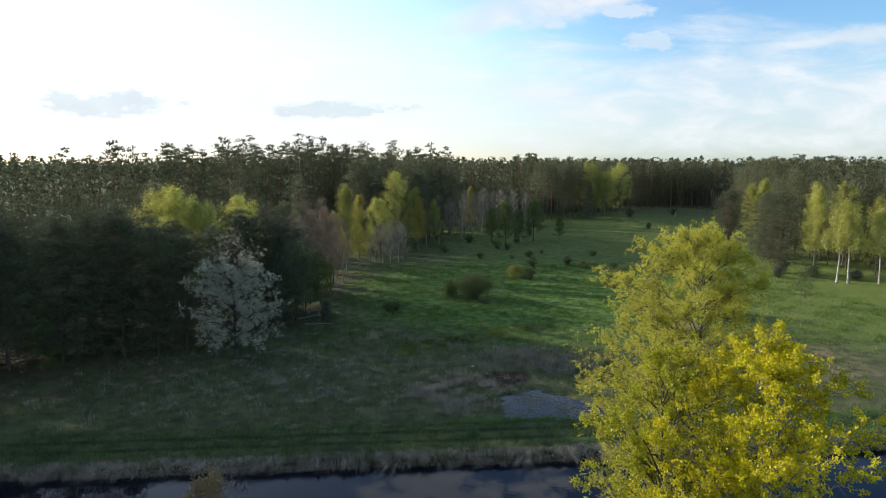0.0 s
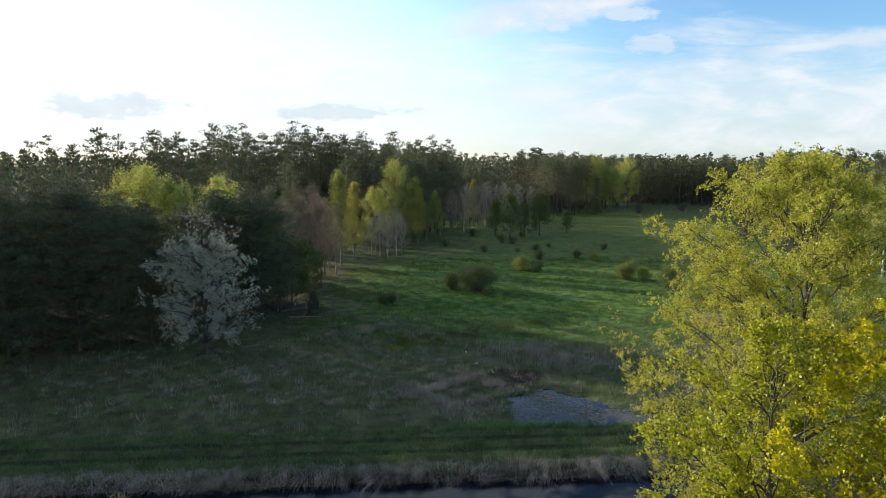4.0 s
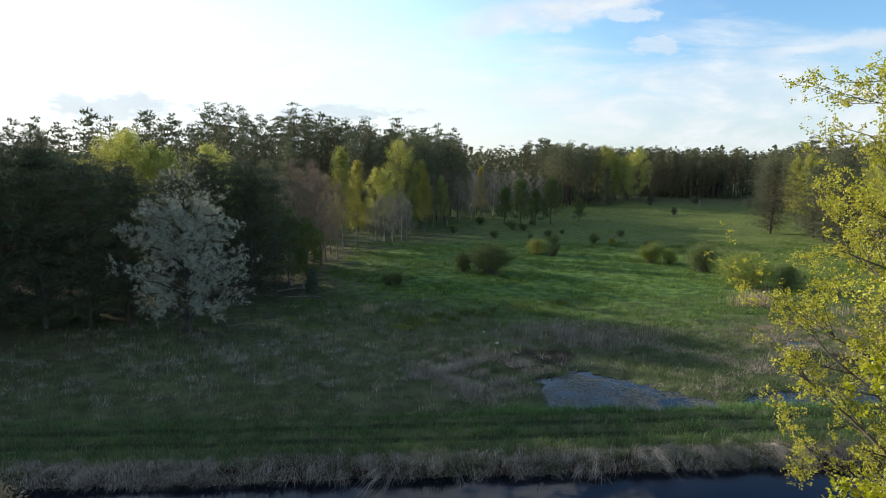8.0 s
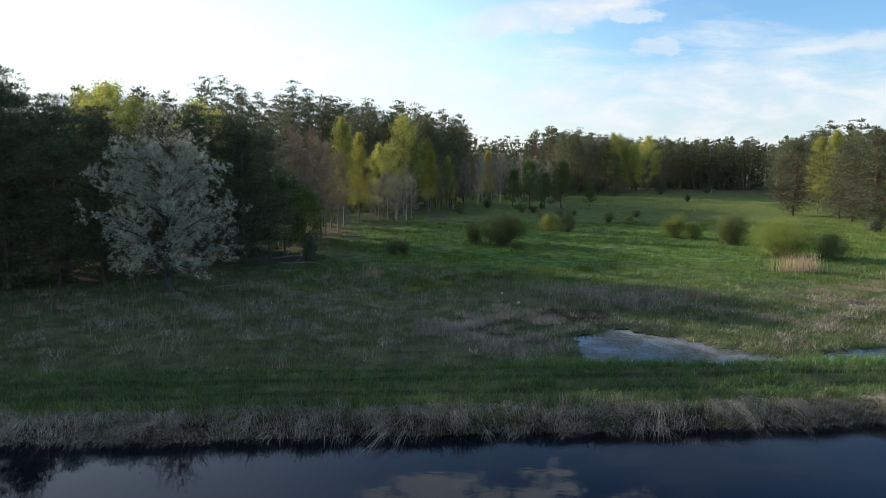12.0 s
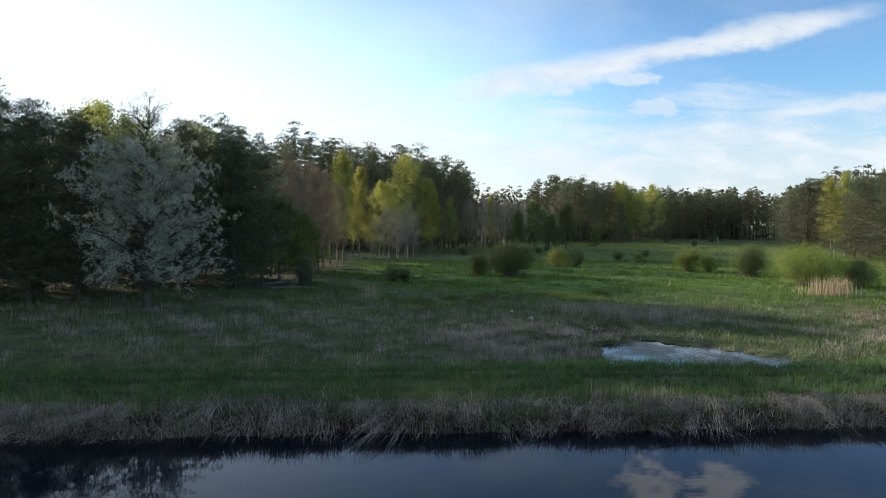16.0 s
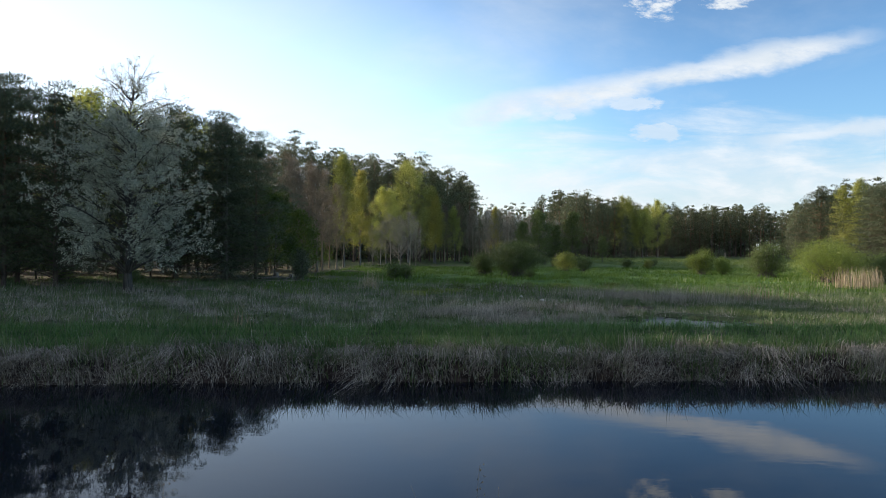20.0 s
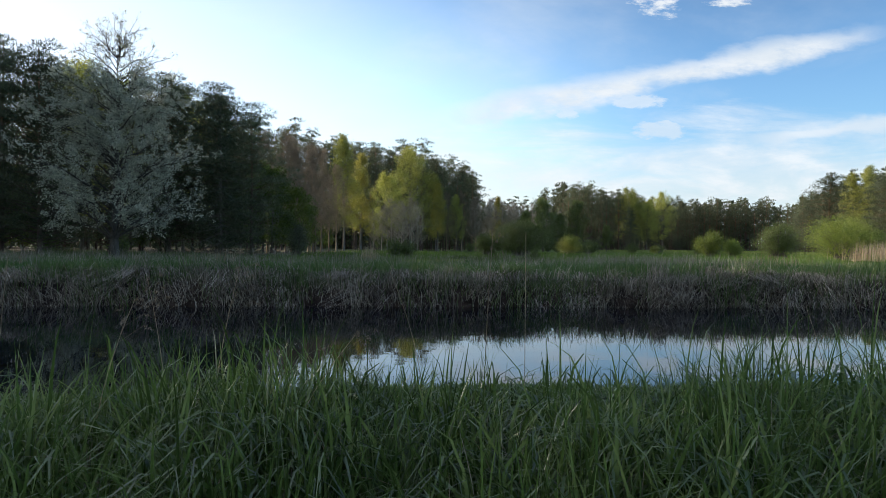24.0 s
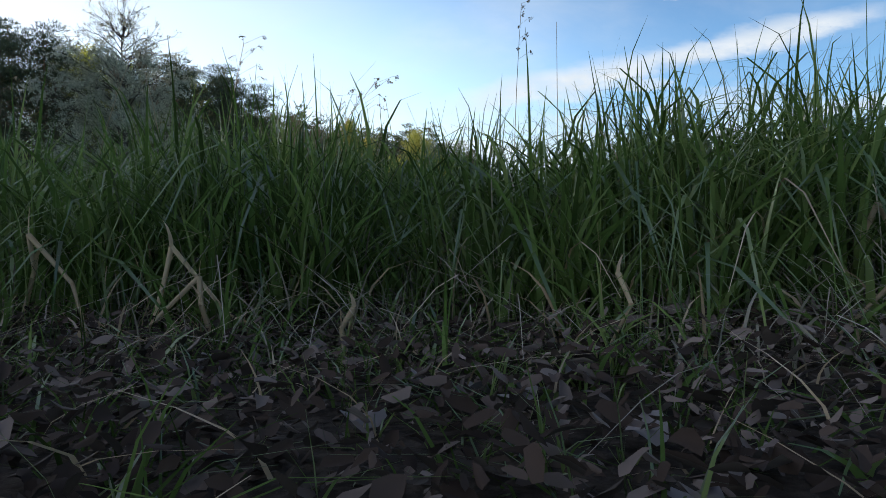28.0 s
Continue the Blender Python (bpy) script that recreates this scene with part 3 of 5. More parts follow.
def water_sheet(name, x0, x1, s0, s1, z, material, label):
    n = 24
    x = np.linspace(x0, x1, n)
    v = np.concatenate([np.stack([x, s0 + SLANT * x, np.full(n, z)], 1), np.stack([x, s1 + SLANT * x, np.full(n, z)], 1)])
    i = np.arange(n - 1)
    f = np.concatenate([np.stack([i, i + 1, i + n + 1], 1), np.stack([i, i + n + 1, i + n], 1)])
    return tagged(new(name, mesh_of(name, v, f, material)), label, "water", kind="structure")


water_sheet("water", -260, 260, 33.6, 42.6, WATER_Z, M_WATER, "dark still canal water mirroring sky and bank")
water_sheet("water", 2, 31, 47.9, 64, POOL_Z, M_POOL, "shallow marsh pool with a pale film of algae")


# ---- trees ----
def skeleton(h, spread, base, n1, n2, n3, rise=0.5, lean=0.0, top_round=0.6, wiggle=0.12, trunk_r=0.2, stop=0.92, wide=0.32):
    """Trunk points and radii, limbs (two ends, two radii) and twig ends of a broadleaved tree."""
    k = 9
    t = np.linspace(0, 1, k)
    drift = np.cumsum(rng.normal(scale=wiggle * h / k * 0.5, size=(k, 2)), 0) * t[:, None]
    trunk = np.concatenate([drift + np.array([lean * h, 0]) * (t ** 1.5)[:, None], (t * h * stop)[:, None]], 1)
    radii = trunk_r * (1 - 0.93 * t ** 0.8)
    radii[0] *= 1.35
    p0, p1, r0, r1, tips = [], [], [], [], []
    for i in range(n1):
        u = base + (1 - base) * (i + rng.uniform(0, 1)) / n1
        at = np.array([np.interp(u, t, trunk[:, c]) for c in range(3)])
        w = (u - base) / (1 - base)
        prof = np.sqrt(max(0.02, 1 - ((w - wide) / (1.04 - wide if w > wide else 0.55)) ** 2)) * (1 - 0.45 * (1 - top_round) * w)
        ln = spread * prof * rng.uniform(0.78, 1.1)
        az = i * 2.399 + rng.uniform(-0.4, 0.4)
        el = rise * (0.55 + 0.9 * w) + rng.uniform(-0.15, 0.15)
        d = np.array([np.cos(az) * np.cos(el), np.sin(az) * np.cos(el), np.sin(el)])
        q, rad = at, max(0.012, trunk_r * 0.42 * (1 - 0.8 * u))
        for sgm in range(4):
            d = unit(d + rng.normal(scale=0.14, size=3) + np.array([0, 0, 0.05 * sgm * rise * 2]))
            e = q + d * ln / 4
            p0.append(q), p1.append(e), r0.append(rad * (1 - sgm * 0.22)), r1.append(rad * (1 - (sgm + 1) * 0.22))
            if sgm >= 1:
                for _ in range(n2):
                    d2 = unit(d + rng.normal(scale=0.75, size=3) + np.array([0, 0, 0.15]))
                    s = q + (e - q) * rng.uniform(0, 1)
                    l2 = ln * rng.uniform(0.16, 0.34)
                    e2 = s + d2 * l2
                    p0.append(s), p1.append(e2), r0.append(rad * 0.32), r1.append(rad * 0.12)
                    for _ in range(n3):
                        s3 = s + (e2 - s) * rng.uniform(0.25, 1)
                        d3 = unit(d2 + rng.normal(scale=0.8, size=3))
                        e3 = s3 + d3 * l2 * rng.uniform(0.3, 0.7)
                        p0.append(s3), p1.append(e3), r0.append(rad * 0.13), r1.append(rad * 0.05)
                        tips.append((s3, e3))
                    tips.append((s, e2))
            q = e
        tips.append((q - d * ln * 0.1, q))
    return trunk, radii, (np.array(p0), np.array(p1), np.array(r0), np.array(r1)), np.array(tips)


def along(tips, n, spreadr, start=0.15):
    i = rng.integers(0, len(tips), n)
    a, b = tips[i, 0], tips[i, 1]
    return a + (b - a) * rng.uniform(start, 1.08, n)[:, None] + rng.normal(scale=spreadr, size=(n, 3))


def broadleaf(name, h, spread, base, n_leaves, leaf_size, leaf_m, bark_m, n1=22, n2=4, n3=2, rise=0.5, lean=0.0, trunk_r=0.2, spreadr=0.12,
              clump=0, hang=0.0, top_round=0.6, limb_sides=4, wiggle=0.12, wide=0.32, twigs=0):
    """An Empty with trunk, branches and crown at the origin."""
    tree = new(name)
    trunk, radii, limbs, tips = skeleton(h, spread, base, n1, n2, n3, rise, lean, top_round, wiggle, trunk_r, 0.92, wide)
    part("trunk", pipe(trunk, radii), bark_m, tree)
    part("branchwork", tubes(*limbs, sides=limb_sides), bark_m, tree)
    if n_leaves:
        if clump:
            hubs = along(tips, n_leaves // clump, spreadr, 0.6)
            c = np.repeat(hubs, clump, 0) + rng.normal(scale=leaf_size * 0.75, size=(len(hubs) * clump, 3))
        else:
            c = along(tips, n_leaves, spreadr)
        if hang:
            c[:, 2] -= rng.exponential(hang, len(c))
        part("crown", leaves(c, leaf_size), leaf_m, tree)
    if twigs:
        c = along(tips, twigs, 0.12)
        d = unit(random_dirs(twigs) + np.array([0, 0, 0.9]))
        part("twig_mass", spikes(c, d, rng.uniform(0.25, 0.8, twigs), 0.022), bark_m, tree)
    return tree


def pine_soups(h, crown_from, spread, puffs, per, spike_len, spike_w, puff=0.25, trunk_r=0.2, taper=0.0, sides=7):
    """Trunk, limb and needle geometry of a conifer: a limb to each of many puffs of needles. taper: 0 round pine crown, 1 spruce cone."""
    t = np.linspace(0, 1, 7)
    bend = np.cumsum(rng.normal(scale=0.05, size=(7, 2)), 0) * t[:, None] * h / 14
    trunk = np.concatenate([bend, (t * h * 0.97)[:, None]], 1)
    radii = trunk_r * (1 - 0.88 * t)
    # boughs fan out from the trunk, each with three or four plates of needles towards its end
    k = 3
    boughs = max(6, puffs // k)
    puffs = boughs * k
    w = ((np.arange(boughs) + rng.uniform(0, 1, boughs)) / boughs) ** (0.85 + 0.3 * taper) * 0.96
    dome = np.clip(1 - w ** 3.2, 0.02, 1) ** 0.55 * (0.62 + 0.38 * np.minimum(1, w / 0.25))
    env = spread * (dome * (1 - taper) + (1.03 - w) * taper) * rng.uniform(0.62, 1.22, boughs)
    az = np.repeat(np.arange(boughs) * 2.399 + rng.uniform(-0.5, 0.5, boughs), k) + rng.normal(scale=0.30, size=puffs)
    out = np.tile(np.linspace(0.22, 1.0, k), boughs) * rng.uniform(0.85, 1.1, puffs)
    rad, w = np.repeat(env, k) * out, np.repeat(w, k)
    z = h * (crown_from + (1 - crown_from) * w)
    tx, ty = np.interp(z / h, t, trunk[:, 0]), np.interp(z / h, t, trunk[:, 1])
    lift = (0.20 - 0.42 * taper) * rad + rng.normal(scale=0.09 * spread, size=puffs)
    c = np.stack([tx + rad * np.cos(az), ty + rad * np.sin(az), np.minimum(z + lift - 0.08 * spread, h * 0.985)], 1)
    c[-1] = (tx[-1], ty[-1], h - spread * 0.1)
    root = np.stack([tx, ty, np.minimum(z - 0.25 * rad * (1 - taper), h * 0.95)], 1)
    size = spread * puff * rng.uniform(0.7, 1.3, puffs) * (1 - 0.22 * w) * (0.78 + 0.3 * out)
    n = puffs * per
    d = random_dirs(n)
    d[:, 2] = np.abs(d[:, 2]) * np.where(rng.uniform(size=n) < 0.75, 1, -0.6)
    q = np.repeat(c, per, 0) + d * (np.repeat(size, per) * rng.uniform(0.3, 1.0, n) ** 0.5)[:, None] * np.array([1.3, 1.3, 0.60])
    aim = unit(d * np.array([1, 1, 0.7]) + np.array([0, 0, 0.5 * (1 - taper)]) + 0.5 * random_dirs(n))
    ln = spike_len * rng.uniform(0.6, 1.25, n)
    needles = spikes(q - aim * (ln * 0.4)[:, None], aim, ln, spike_w * rng.uniform(0.7, 1.3, n))
    limb_r = np.maximum(0.012, trunk_r * 0.3 * (1.05 - z / h))
    return pipe(trunk, radii, sides), tubes(root, c, limb_r, limb_r * 0.3, 3), needles


def conifer(name, *args, needle_m=None, bark_m=None, **kw):
    tree = new(name)
    a, b, c = pine_soups(*args, **kw)
    part("trunk", join(a, b), bark_m or M_PINE_BARK, tree)
    part("crown", c, needle_m or M_NEEDLE, tree)
    return tree


def plant(proto, x, y, turn=0.0, scale=1.0, label="", category="", group="", sink=0.05):
    """A copy of a thing that stands on the ground at x, y."""
    ob = copy_thing(proto, pose(x, y, float(height_at(x, y)) - sink, 0, 0, turn) @ Matrix.Scale(scale, 4))
    ob.scale = (scale, scale, scale)
    return tagged(ob, label, category, group)


def settle(ob, x, y, turn=0.0, label="", category="", group="", sink=0.05):
    """Sets the thing itself on the ground at x, y."""
    ob.matrix_basis = pose(x, y, float(height_at(x, y)) - sink, 0, 0, turn)
    return tagged(ob, label, category, group)


def drop_proto(proto):
    for o in (*proto.children_recursive, proto):
        bpy.data.objects.remove(o)


PINE_LABEL = "tall Scots pine with bare reddish trunk and dark crown"
# six shapes of forest pine, one of them low-crowned for the edge of the wood
FINE = dict(per=130, spike_len=0.28, spike_w=0.066, puff=0.31)
FAR = dict(per=48, spike_len=0.40, spike_w=0.11, puff=0.31)


def pine_set(crown_from, spread, puffs, taper, needle_m, trunk_r=0.19):
    """One pine shape in fine needles for near stands and in coarser ones for far stands."""
    return [conifer("pine_tree", 20.0, crown_from, spread, int(puffs * 0.82) if kw is FINE else int(puffs * 0.66), trunk_r=trunk_r, taper=taper, needle_m=needle_m, **kw) for kw in (FINE, FAR)]


pines = [pine_set(0.40, 3.2, 100, 0.0, M_NEEDLE), pine_set(0.46, 3.0, 90, 0.1, M_NEEDLE, 0.21), pine_set(0.30, 3.3, 112, 0.1, M_NEEDLE), pine_set(0.56, 3.0, 72, 0.0, M_NEEDLE, 0.2)]
edge_pines = [pine_set(0.12, 3.3, 120, 0.25, M_NEEDLE), pine_set(0.06, 3.4, 124, 0.4, M_NEEDLE)]
thicket_pines = [pine_set(0.30, 3.5, 150, 0.15, M_NEEDLE_DARK), pine_set(0.22, 3.6, 160, 0.25, M_NEEDLE_DARK)]
# the front line of the left-hand wood, from the canal to the far end of the meadow
# the first three points add unseen trees that shade the near bank
EDGE_L = np.array([(-64, 33), (-53, 40), (-47, 50), (-43, 62), (-37, 69), (-33, 79), (-26, 88), (-24.5, 104), (-21, 125), (-12, 146), (-3, 166), (6, 196), (22, 218), (40, 230), (62, 262), (80, 288), (128, 293)], float)
EDGE_R = np.array([(190, 90), (120, 104), (79, 113), (74, 128), (77, 148), (84, 166), (92, 196), (108, 240), (128, 293)], float)


def line_points(line, step):
    seg = np.linalg.norm(np.diff(line, axis=0), axis=1)
    cum = np.concatenate([[0], np.cumsum(seg)])
    s = np.arange(0, cum[-1], step)
    p = np.stack([np.interp(s, cum, line[:, 0]), np.interp(s, cum, line[:, 1])], 1)
    d = np.stack([np.interp(s + 0.5, cum, line[:, 0]), np.interp(s + 0.5, cum, line[:, 1])], 1) - p
    d = unit(d + 1e-9)
    return p, np.stack([-d[:, 1], d[:, 0]], 1)   # the side to the left of travel


def top_at(x, y, deep=False):
    """How tall the wood stands at a place: older trees behind the edge, unseen shade trees raised by the canal."""
    h = np.interp(y, [45, 58, 64, 73, 86, 106, 150, 180, 300], [29.0, 25.0, 16.8, 14.6, 14.8, 16.6, 20.6, 21.4, 21.0])
    if deep and x < 40:
        h = np.interp(y, [58, 66, 85, 108, 128, 148, 230, 300], [25.0, 17.0, 16.4, 17.6, 21.8, 25.8, 25.0, 21.5])
    if x < 0 and y > 100:
        h -= 2.4 * float(soft(np.array(-x), 35.0, 75.0))
    if 3 < x < 31 and 165 < y < 300:
        h = 12.5
    if x > 60 and y < 200:
        h = np.interp(y, [90, 130, 200], [16.0, 16.5, 19.0])
    return float(h)


def in_lane(x, y):
    """Narrow openings in the wood along the sun's way, which let strips of light fall on the meadow."""
    return x < -25 and min(abs((y - b) + 0.51 * (x - a)) for a, b in ((-10.0, 86.0), (-3.0, 71.0), (-17.0, 50.0))) < 3.3


def grow_wood(line, rows, step, side, group):
    for r, depth in enumerate(rows):
        pts, nrm = line_points(line, step)
        for p, n in zip(pts, nrm):
            q = p + n * side * (depth + rng.uniform(-1.2, 1.2)) + rng.normal(scale=0.8, size=2)
            hh = top_at(*q) * rng.uniform(0.86, 1.05)
            if in_lane(*q):
                continue
            if 109 < q[1] < 150 and -60 < q[0] < 0 and rng.uniform() < 0.8:     # a gap where birches and bare trees grow
                continue
            if rng.uniform() < ((1.0 if q[1] < 100 or side < 0 else 0.5) if r == 0 else (0.9 if q[1] < 100 else 0.3)):
                proto = (thicket_pines if q[1] < 102 and q[0] < 0 else edge_pines)[rng.integers(2)]
                hh *= 0.86 if r == 0 else 0.93
            else:
                proto = pines[rng.integers(4)]
            plant(proto[0 if q[1] < 120 and q[0] < 0 else 1], q[0], q[1], rng.uniform(0, 360), hh / 20.0, PINE_LABEL, "tree", group)


grow_wood(EDGE_L, (1.0, 5.0, 9.5), 4.9, 1, "pines of the wood")
grow_wood(EDGE_R, (2.0, 8.0), 6.2, -1, "pines of the far side wood")


def far_wood(name, line, side, depths, step, label, low=0.3):
    """The depth of a wood behind its edge, as one mass of trunks and needles, with young trees under it."""
    tall = [pine_soups(1.0, 0.36, 0.155, 38, 17, 0.030, 0.0130, puff=0.30, trunk_r=0.010, sides=4) for _ in range(4)]
    crisp = [pine_soups(1.0, 0.40, 0.15, 42, 44, 0.017, 0.0064, puff=0.32, trunk_r=0.010, sides=4) for _ in range(4)]
    full = [pine_soups(1.0, 0.20, 0.17, 54, 32, 0.018, 0.0058, puff=0.30, trunk_r=0.010, taper=0.15, sides=4) for _ in range(2)]
    young = []
    for _ in range(3):
        u = rng.uniform(0, 1, 120)
        az, rr = rng.uniform(0, 6.28, 120), 0.34 * (1.05 - u) * np.sqrt(rng.uniform(0.1, 1, 120))
        young.append((pipe(np.array([[0, 0, 0], [0, 0, 0.9]]), np.array([0.014, 0.003]), 4), None, leaves(np.stack([rr * np.cos(az), rr * np.sin(az), 0.04 + u], 1), 0.095, 0.4, 1.0)))
    soups_t, soups_n, soups_u = [], [], []

    def stand(lod, x, y, hh):
        a, b, c = lod
        ang = rng.uniform(0, 6.28)
        rot = np.array([[np.cos(ang), np.sin(ang), 0], [-np.sin(ang), np.cos(ang), 0], [0, 0, 1]]) * hh
        off = np.array([x, y, float(height_at(x, y)) - 0.1])
        soups_t.append((a[0] @ rot + off, a[1]))
        (soups_n if b is not None else soups_u).append((c[0] @ rot + off, c[1]))

    for depth in depths:
        pts, nrm = line_points(line, step)
        q = pts + nrm * side * depth + rng.normal(scale=1.6, size=pts.shape)
        for x, y in q:
            if in_lane(x, y):
                continue
            if 112 < y < 158 and -75 < x < 0 and depth < 45 and rng.uniform() < 0.75:     # open wood beside the birches
                continue
            stand(full[rng.integers(2)] if y < 105 and x < 0 else (crisp if y < 190 and x < 0 and depth < 42 else tall)[rng.integers(4)], x, y, top_at(x, y, depth > 22) * rng.uniform(0.80, 1.09))
            for _ in range(2):
                if rng.uniform() < low and (depth > 18 or low > 0.9):
                    stand(young[rng.integers(3)], x + rng.uniform(-3, 3), y + rng.uniform(-3, 3), rng.uniform(5, 11))
    wood = tagged(new(name), label, "forest", kind="stuff")
    part("trunks", join(*soups_t), M_PINE_BARK, wood)
    part("crowns", join(*soups_n), M_NEEDLE_MID, wood)
    part("undergrowth", join(*soups_u), M_NEEDLE_DARK, wood)
    return wood


far_wood("pine_forest", EDGE_L, 1, (14, 18.5, 23, 28, 34, 41, 49, 58, 69, 82), 5.2, "dense depth of tall dark pine forest", 0.85)
far_wood("pine_forest", EDGE_R, -1, (13, 18, 24, 31, 40, 52, 68), 5.6, "dense depth of tall pine forest across the meadow", 0.4)
far_wood("pine_forest", np.array([(10, 262), (60, 300), (110, 318), (200, 318), (330, 250)], float), 1, (4, 10, 17, 26), 5.6, "dense far end of the pine forest", 0.6)


def horizon_wood():
    """The canopy of the forest out to the horizon, as one mass of coarse crowns."""
    soups = []
    for dist in (345, 375, 410, 450, 500, 560, 640, 740, 880):
        k = int(dist * 2.4 / 6.0)
        a = np.linspace(-1.25, 1.25, k) + rng.normal(scale=0.004, size=k)
        r = dist + rng.normal(scale=9, size=k)
        top = rng.uniform(19.0, 23.5, k)
        per = 46 if dist > 420 else 80
        u = rng.uniform(0, 1, (k, per))
        az, rr = rng.uniform(0, 6.28, (k, per)), 3.6 * np.sqrt(rng.uniform(0, 1, (k, per))) * np.sqrt(np.maximum(0.03, 1 - u ** 2))
        c = np.stack([(r * np.sin(a))[:, None] + rr * np.cos(az), (r * np.cos(a))[:, None] + rr * np.sin(az), top[:, None] * ((0.45 if dist > 420 else 0.05) + (0.55 if dist > 420 else 0.95) * u)], -1)
        soups.append(leaves(c.reshape(-1, 3), 1.7, 0.35, 0.3))
        soups.append(tubes(np.stack([r * np.sin(a), r * np.cos(a), 0 * r], 1), np.stack([r * np.sin(a), r * np.cos(a), top * 0.9], 1), np.full(k, 0.2), np.full(k, 0.06), 4))
    wood = tagged(new("pine_forest"), "unbroken pine forest reaching to the horizon", "forest", kind="stuff")
    part("crowns", join(*soups), M_NEEDLE_MID, wood)


horizon_wood()
# dense dark conifers behind the pale tree and along the nearest edge of the wood
dark_conifer = conifer("pine_tree", 14.0, 0.06, 3.5, 200, 105, 0.26, 0.046, puff=0.23, trunk_r=0.17, taper=0.1, needle_m=M_NEEDLE_DARK)
for x, y, hh, turn in ((-21.2, 80.5, 13.6, 10), (-18.9, 82.0, 12.6, 80), (-22.5, 84.0, 14.6, 220), (-25.5, 81.5, 14.2, 300), (-27.2, 67.5, 13.0, 40), (-29.9, 66.6, 13.2, 130), (-31.0, 69.5, 14.0, 200), (-34.7, 69.5, 16.0, 260), (-33.2, 66.0, 15.4, 330), (-42, 61, 15.0, 50), (-46, 62.5, 15.5, 140), (-44, 65.5, 15.0, 230), (-50, 66, 16.0, 310), (-48.5, 70, 15.0, 90), (-38.5, 64.0, 15.8, 20), (-37, 67, 15.6, 100)):
    plant(dark_conifer, x, y, turn, hh / 14.0, "dense dark conifer at the edge of the wood", "tree", "dark conifers at the wood's edge")
drop_proto(dark_conifer)
for pair in pines + edge_pines + thicket_pines:
    drop_proto(pair[0]), drop_proto(pair[1])


# ---- single trees at the wood's edge and in the meadow ----


birch_a = broadleaf("birch_tree", 17.0, 3.5, 0.20, 12000, 0.165, M_BIRCH_LEAF, M_PALE_BARK, limb_sides=3, n1=34, n2=4, n3=1, rise=0.75, trunk_r=0.13, spreadr=0.28, hang=0.35, top_round=0.3)
birch_b = broadleaf("birch_tree", 18.0, 5.2, 0.24, 13000, 0.19, M_BIRCH_LEAF, M_PALE_BARK, limb_sides=3, n1=34, n2=4, n3=1, rise=0.65, trunk_r=0.16, spreadr=0.32, hang=0.25)
birch_gold = broadleaf("birch_tree", 14.5, 2.6, 0.22, 10000, 0.17, M_GOLD_LEAF, M_PALE_BARK, n1=26, n2=4, n3=2, rise=0.9, trunk_r=0.13, spreadr=0.25, hang=0.3)
B_LABEL = "slender birch with fresh yellow-green spring leaves"
for x, y, turn, sc in ((-17.6, 118.5, 0, 1.0), (78, 160.5, 60, 0.84), (73, 153.5, 10, 0.95), (72.5, 126, 110, 0.95), (79, 139, 200, 1.0), (75, 152, 90, 1.02), (58, 250, 0, 1.2), (-6, 152, 30, 0.9), (-2, 160, 30, 0.7)):
    plant(birch_a, x, y, turn, sc, B_LABEL, "tree", "birches in new leaf")
for x, y, turn, sc in ((-31.0, 83.5, 70, 0.84), (-34.8, 85, 20, 0.93), (-38.0, 87, 250, 0.92), (-28.0, 90, 140, 0.86), (-10.2, 142, 0, 1.02), (-13.5, 136, 90, 0.72), (55, 246, 30, 1.15), (69, 256, 120, 1.12), (62, 250, 220, 0.95), (80, 129, 33, 0.9), (76, 112, 10, 0.8), (84, 116, 100, 0.85), (97, 122, 220, 0.8)):
    plant(birch_b, x, y, turn, sc, B_LABEL, "tree", "birches in new leaf")
for x, y, turn, sc in ((-15.8, 122, 0, 1.0), (-40, 95, 60, 1.0), (8, 190, 30, 0.95), (-5.5, 148, 100, 0.9)):
    plant(birch_gold, x, y, turn, sc, "young tree with golden yellow unfolding leaves", "tree", "birches in new leaf")
white_birch = broadleaf("birch_tree", 14.0, 3.6, 0.42, 6000, 0.2, M_BIRCH_LEAF, M_BIRCH_BARK, n1=22, n2=4, n3=2, rise=0.8, trunk_r=0.16, spreadr=0.3, hang=0.4, lean=0.10)
settle(white_birch, 67.2, 109.6, 0, "leaning birch with bright white trunk and thin crown", "tree", "white-trunked birches")
for x, y, turn, sc in ((68.6, 108.8, 190, 0.95), (73.5, 108.2, 80, 0.9)):
    plant(white_birch, x, y, turn, sc, "leaning birch with bright white trunk and thin crown", "tree", "white-trunked birches")
for p in (birch_a, birch_b, birch_gold):
    drop_proto(p)

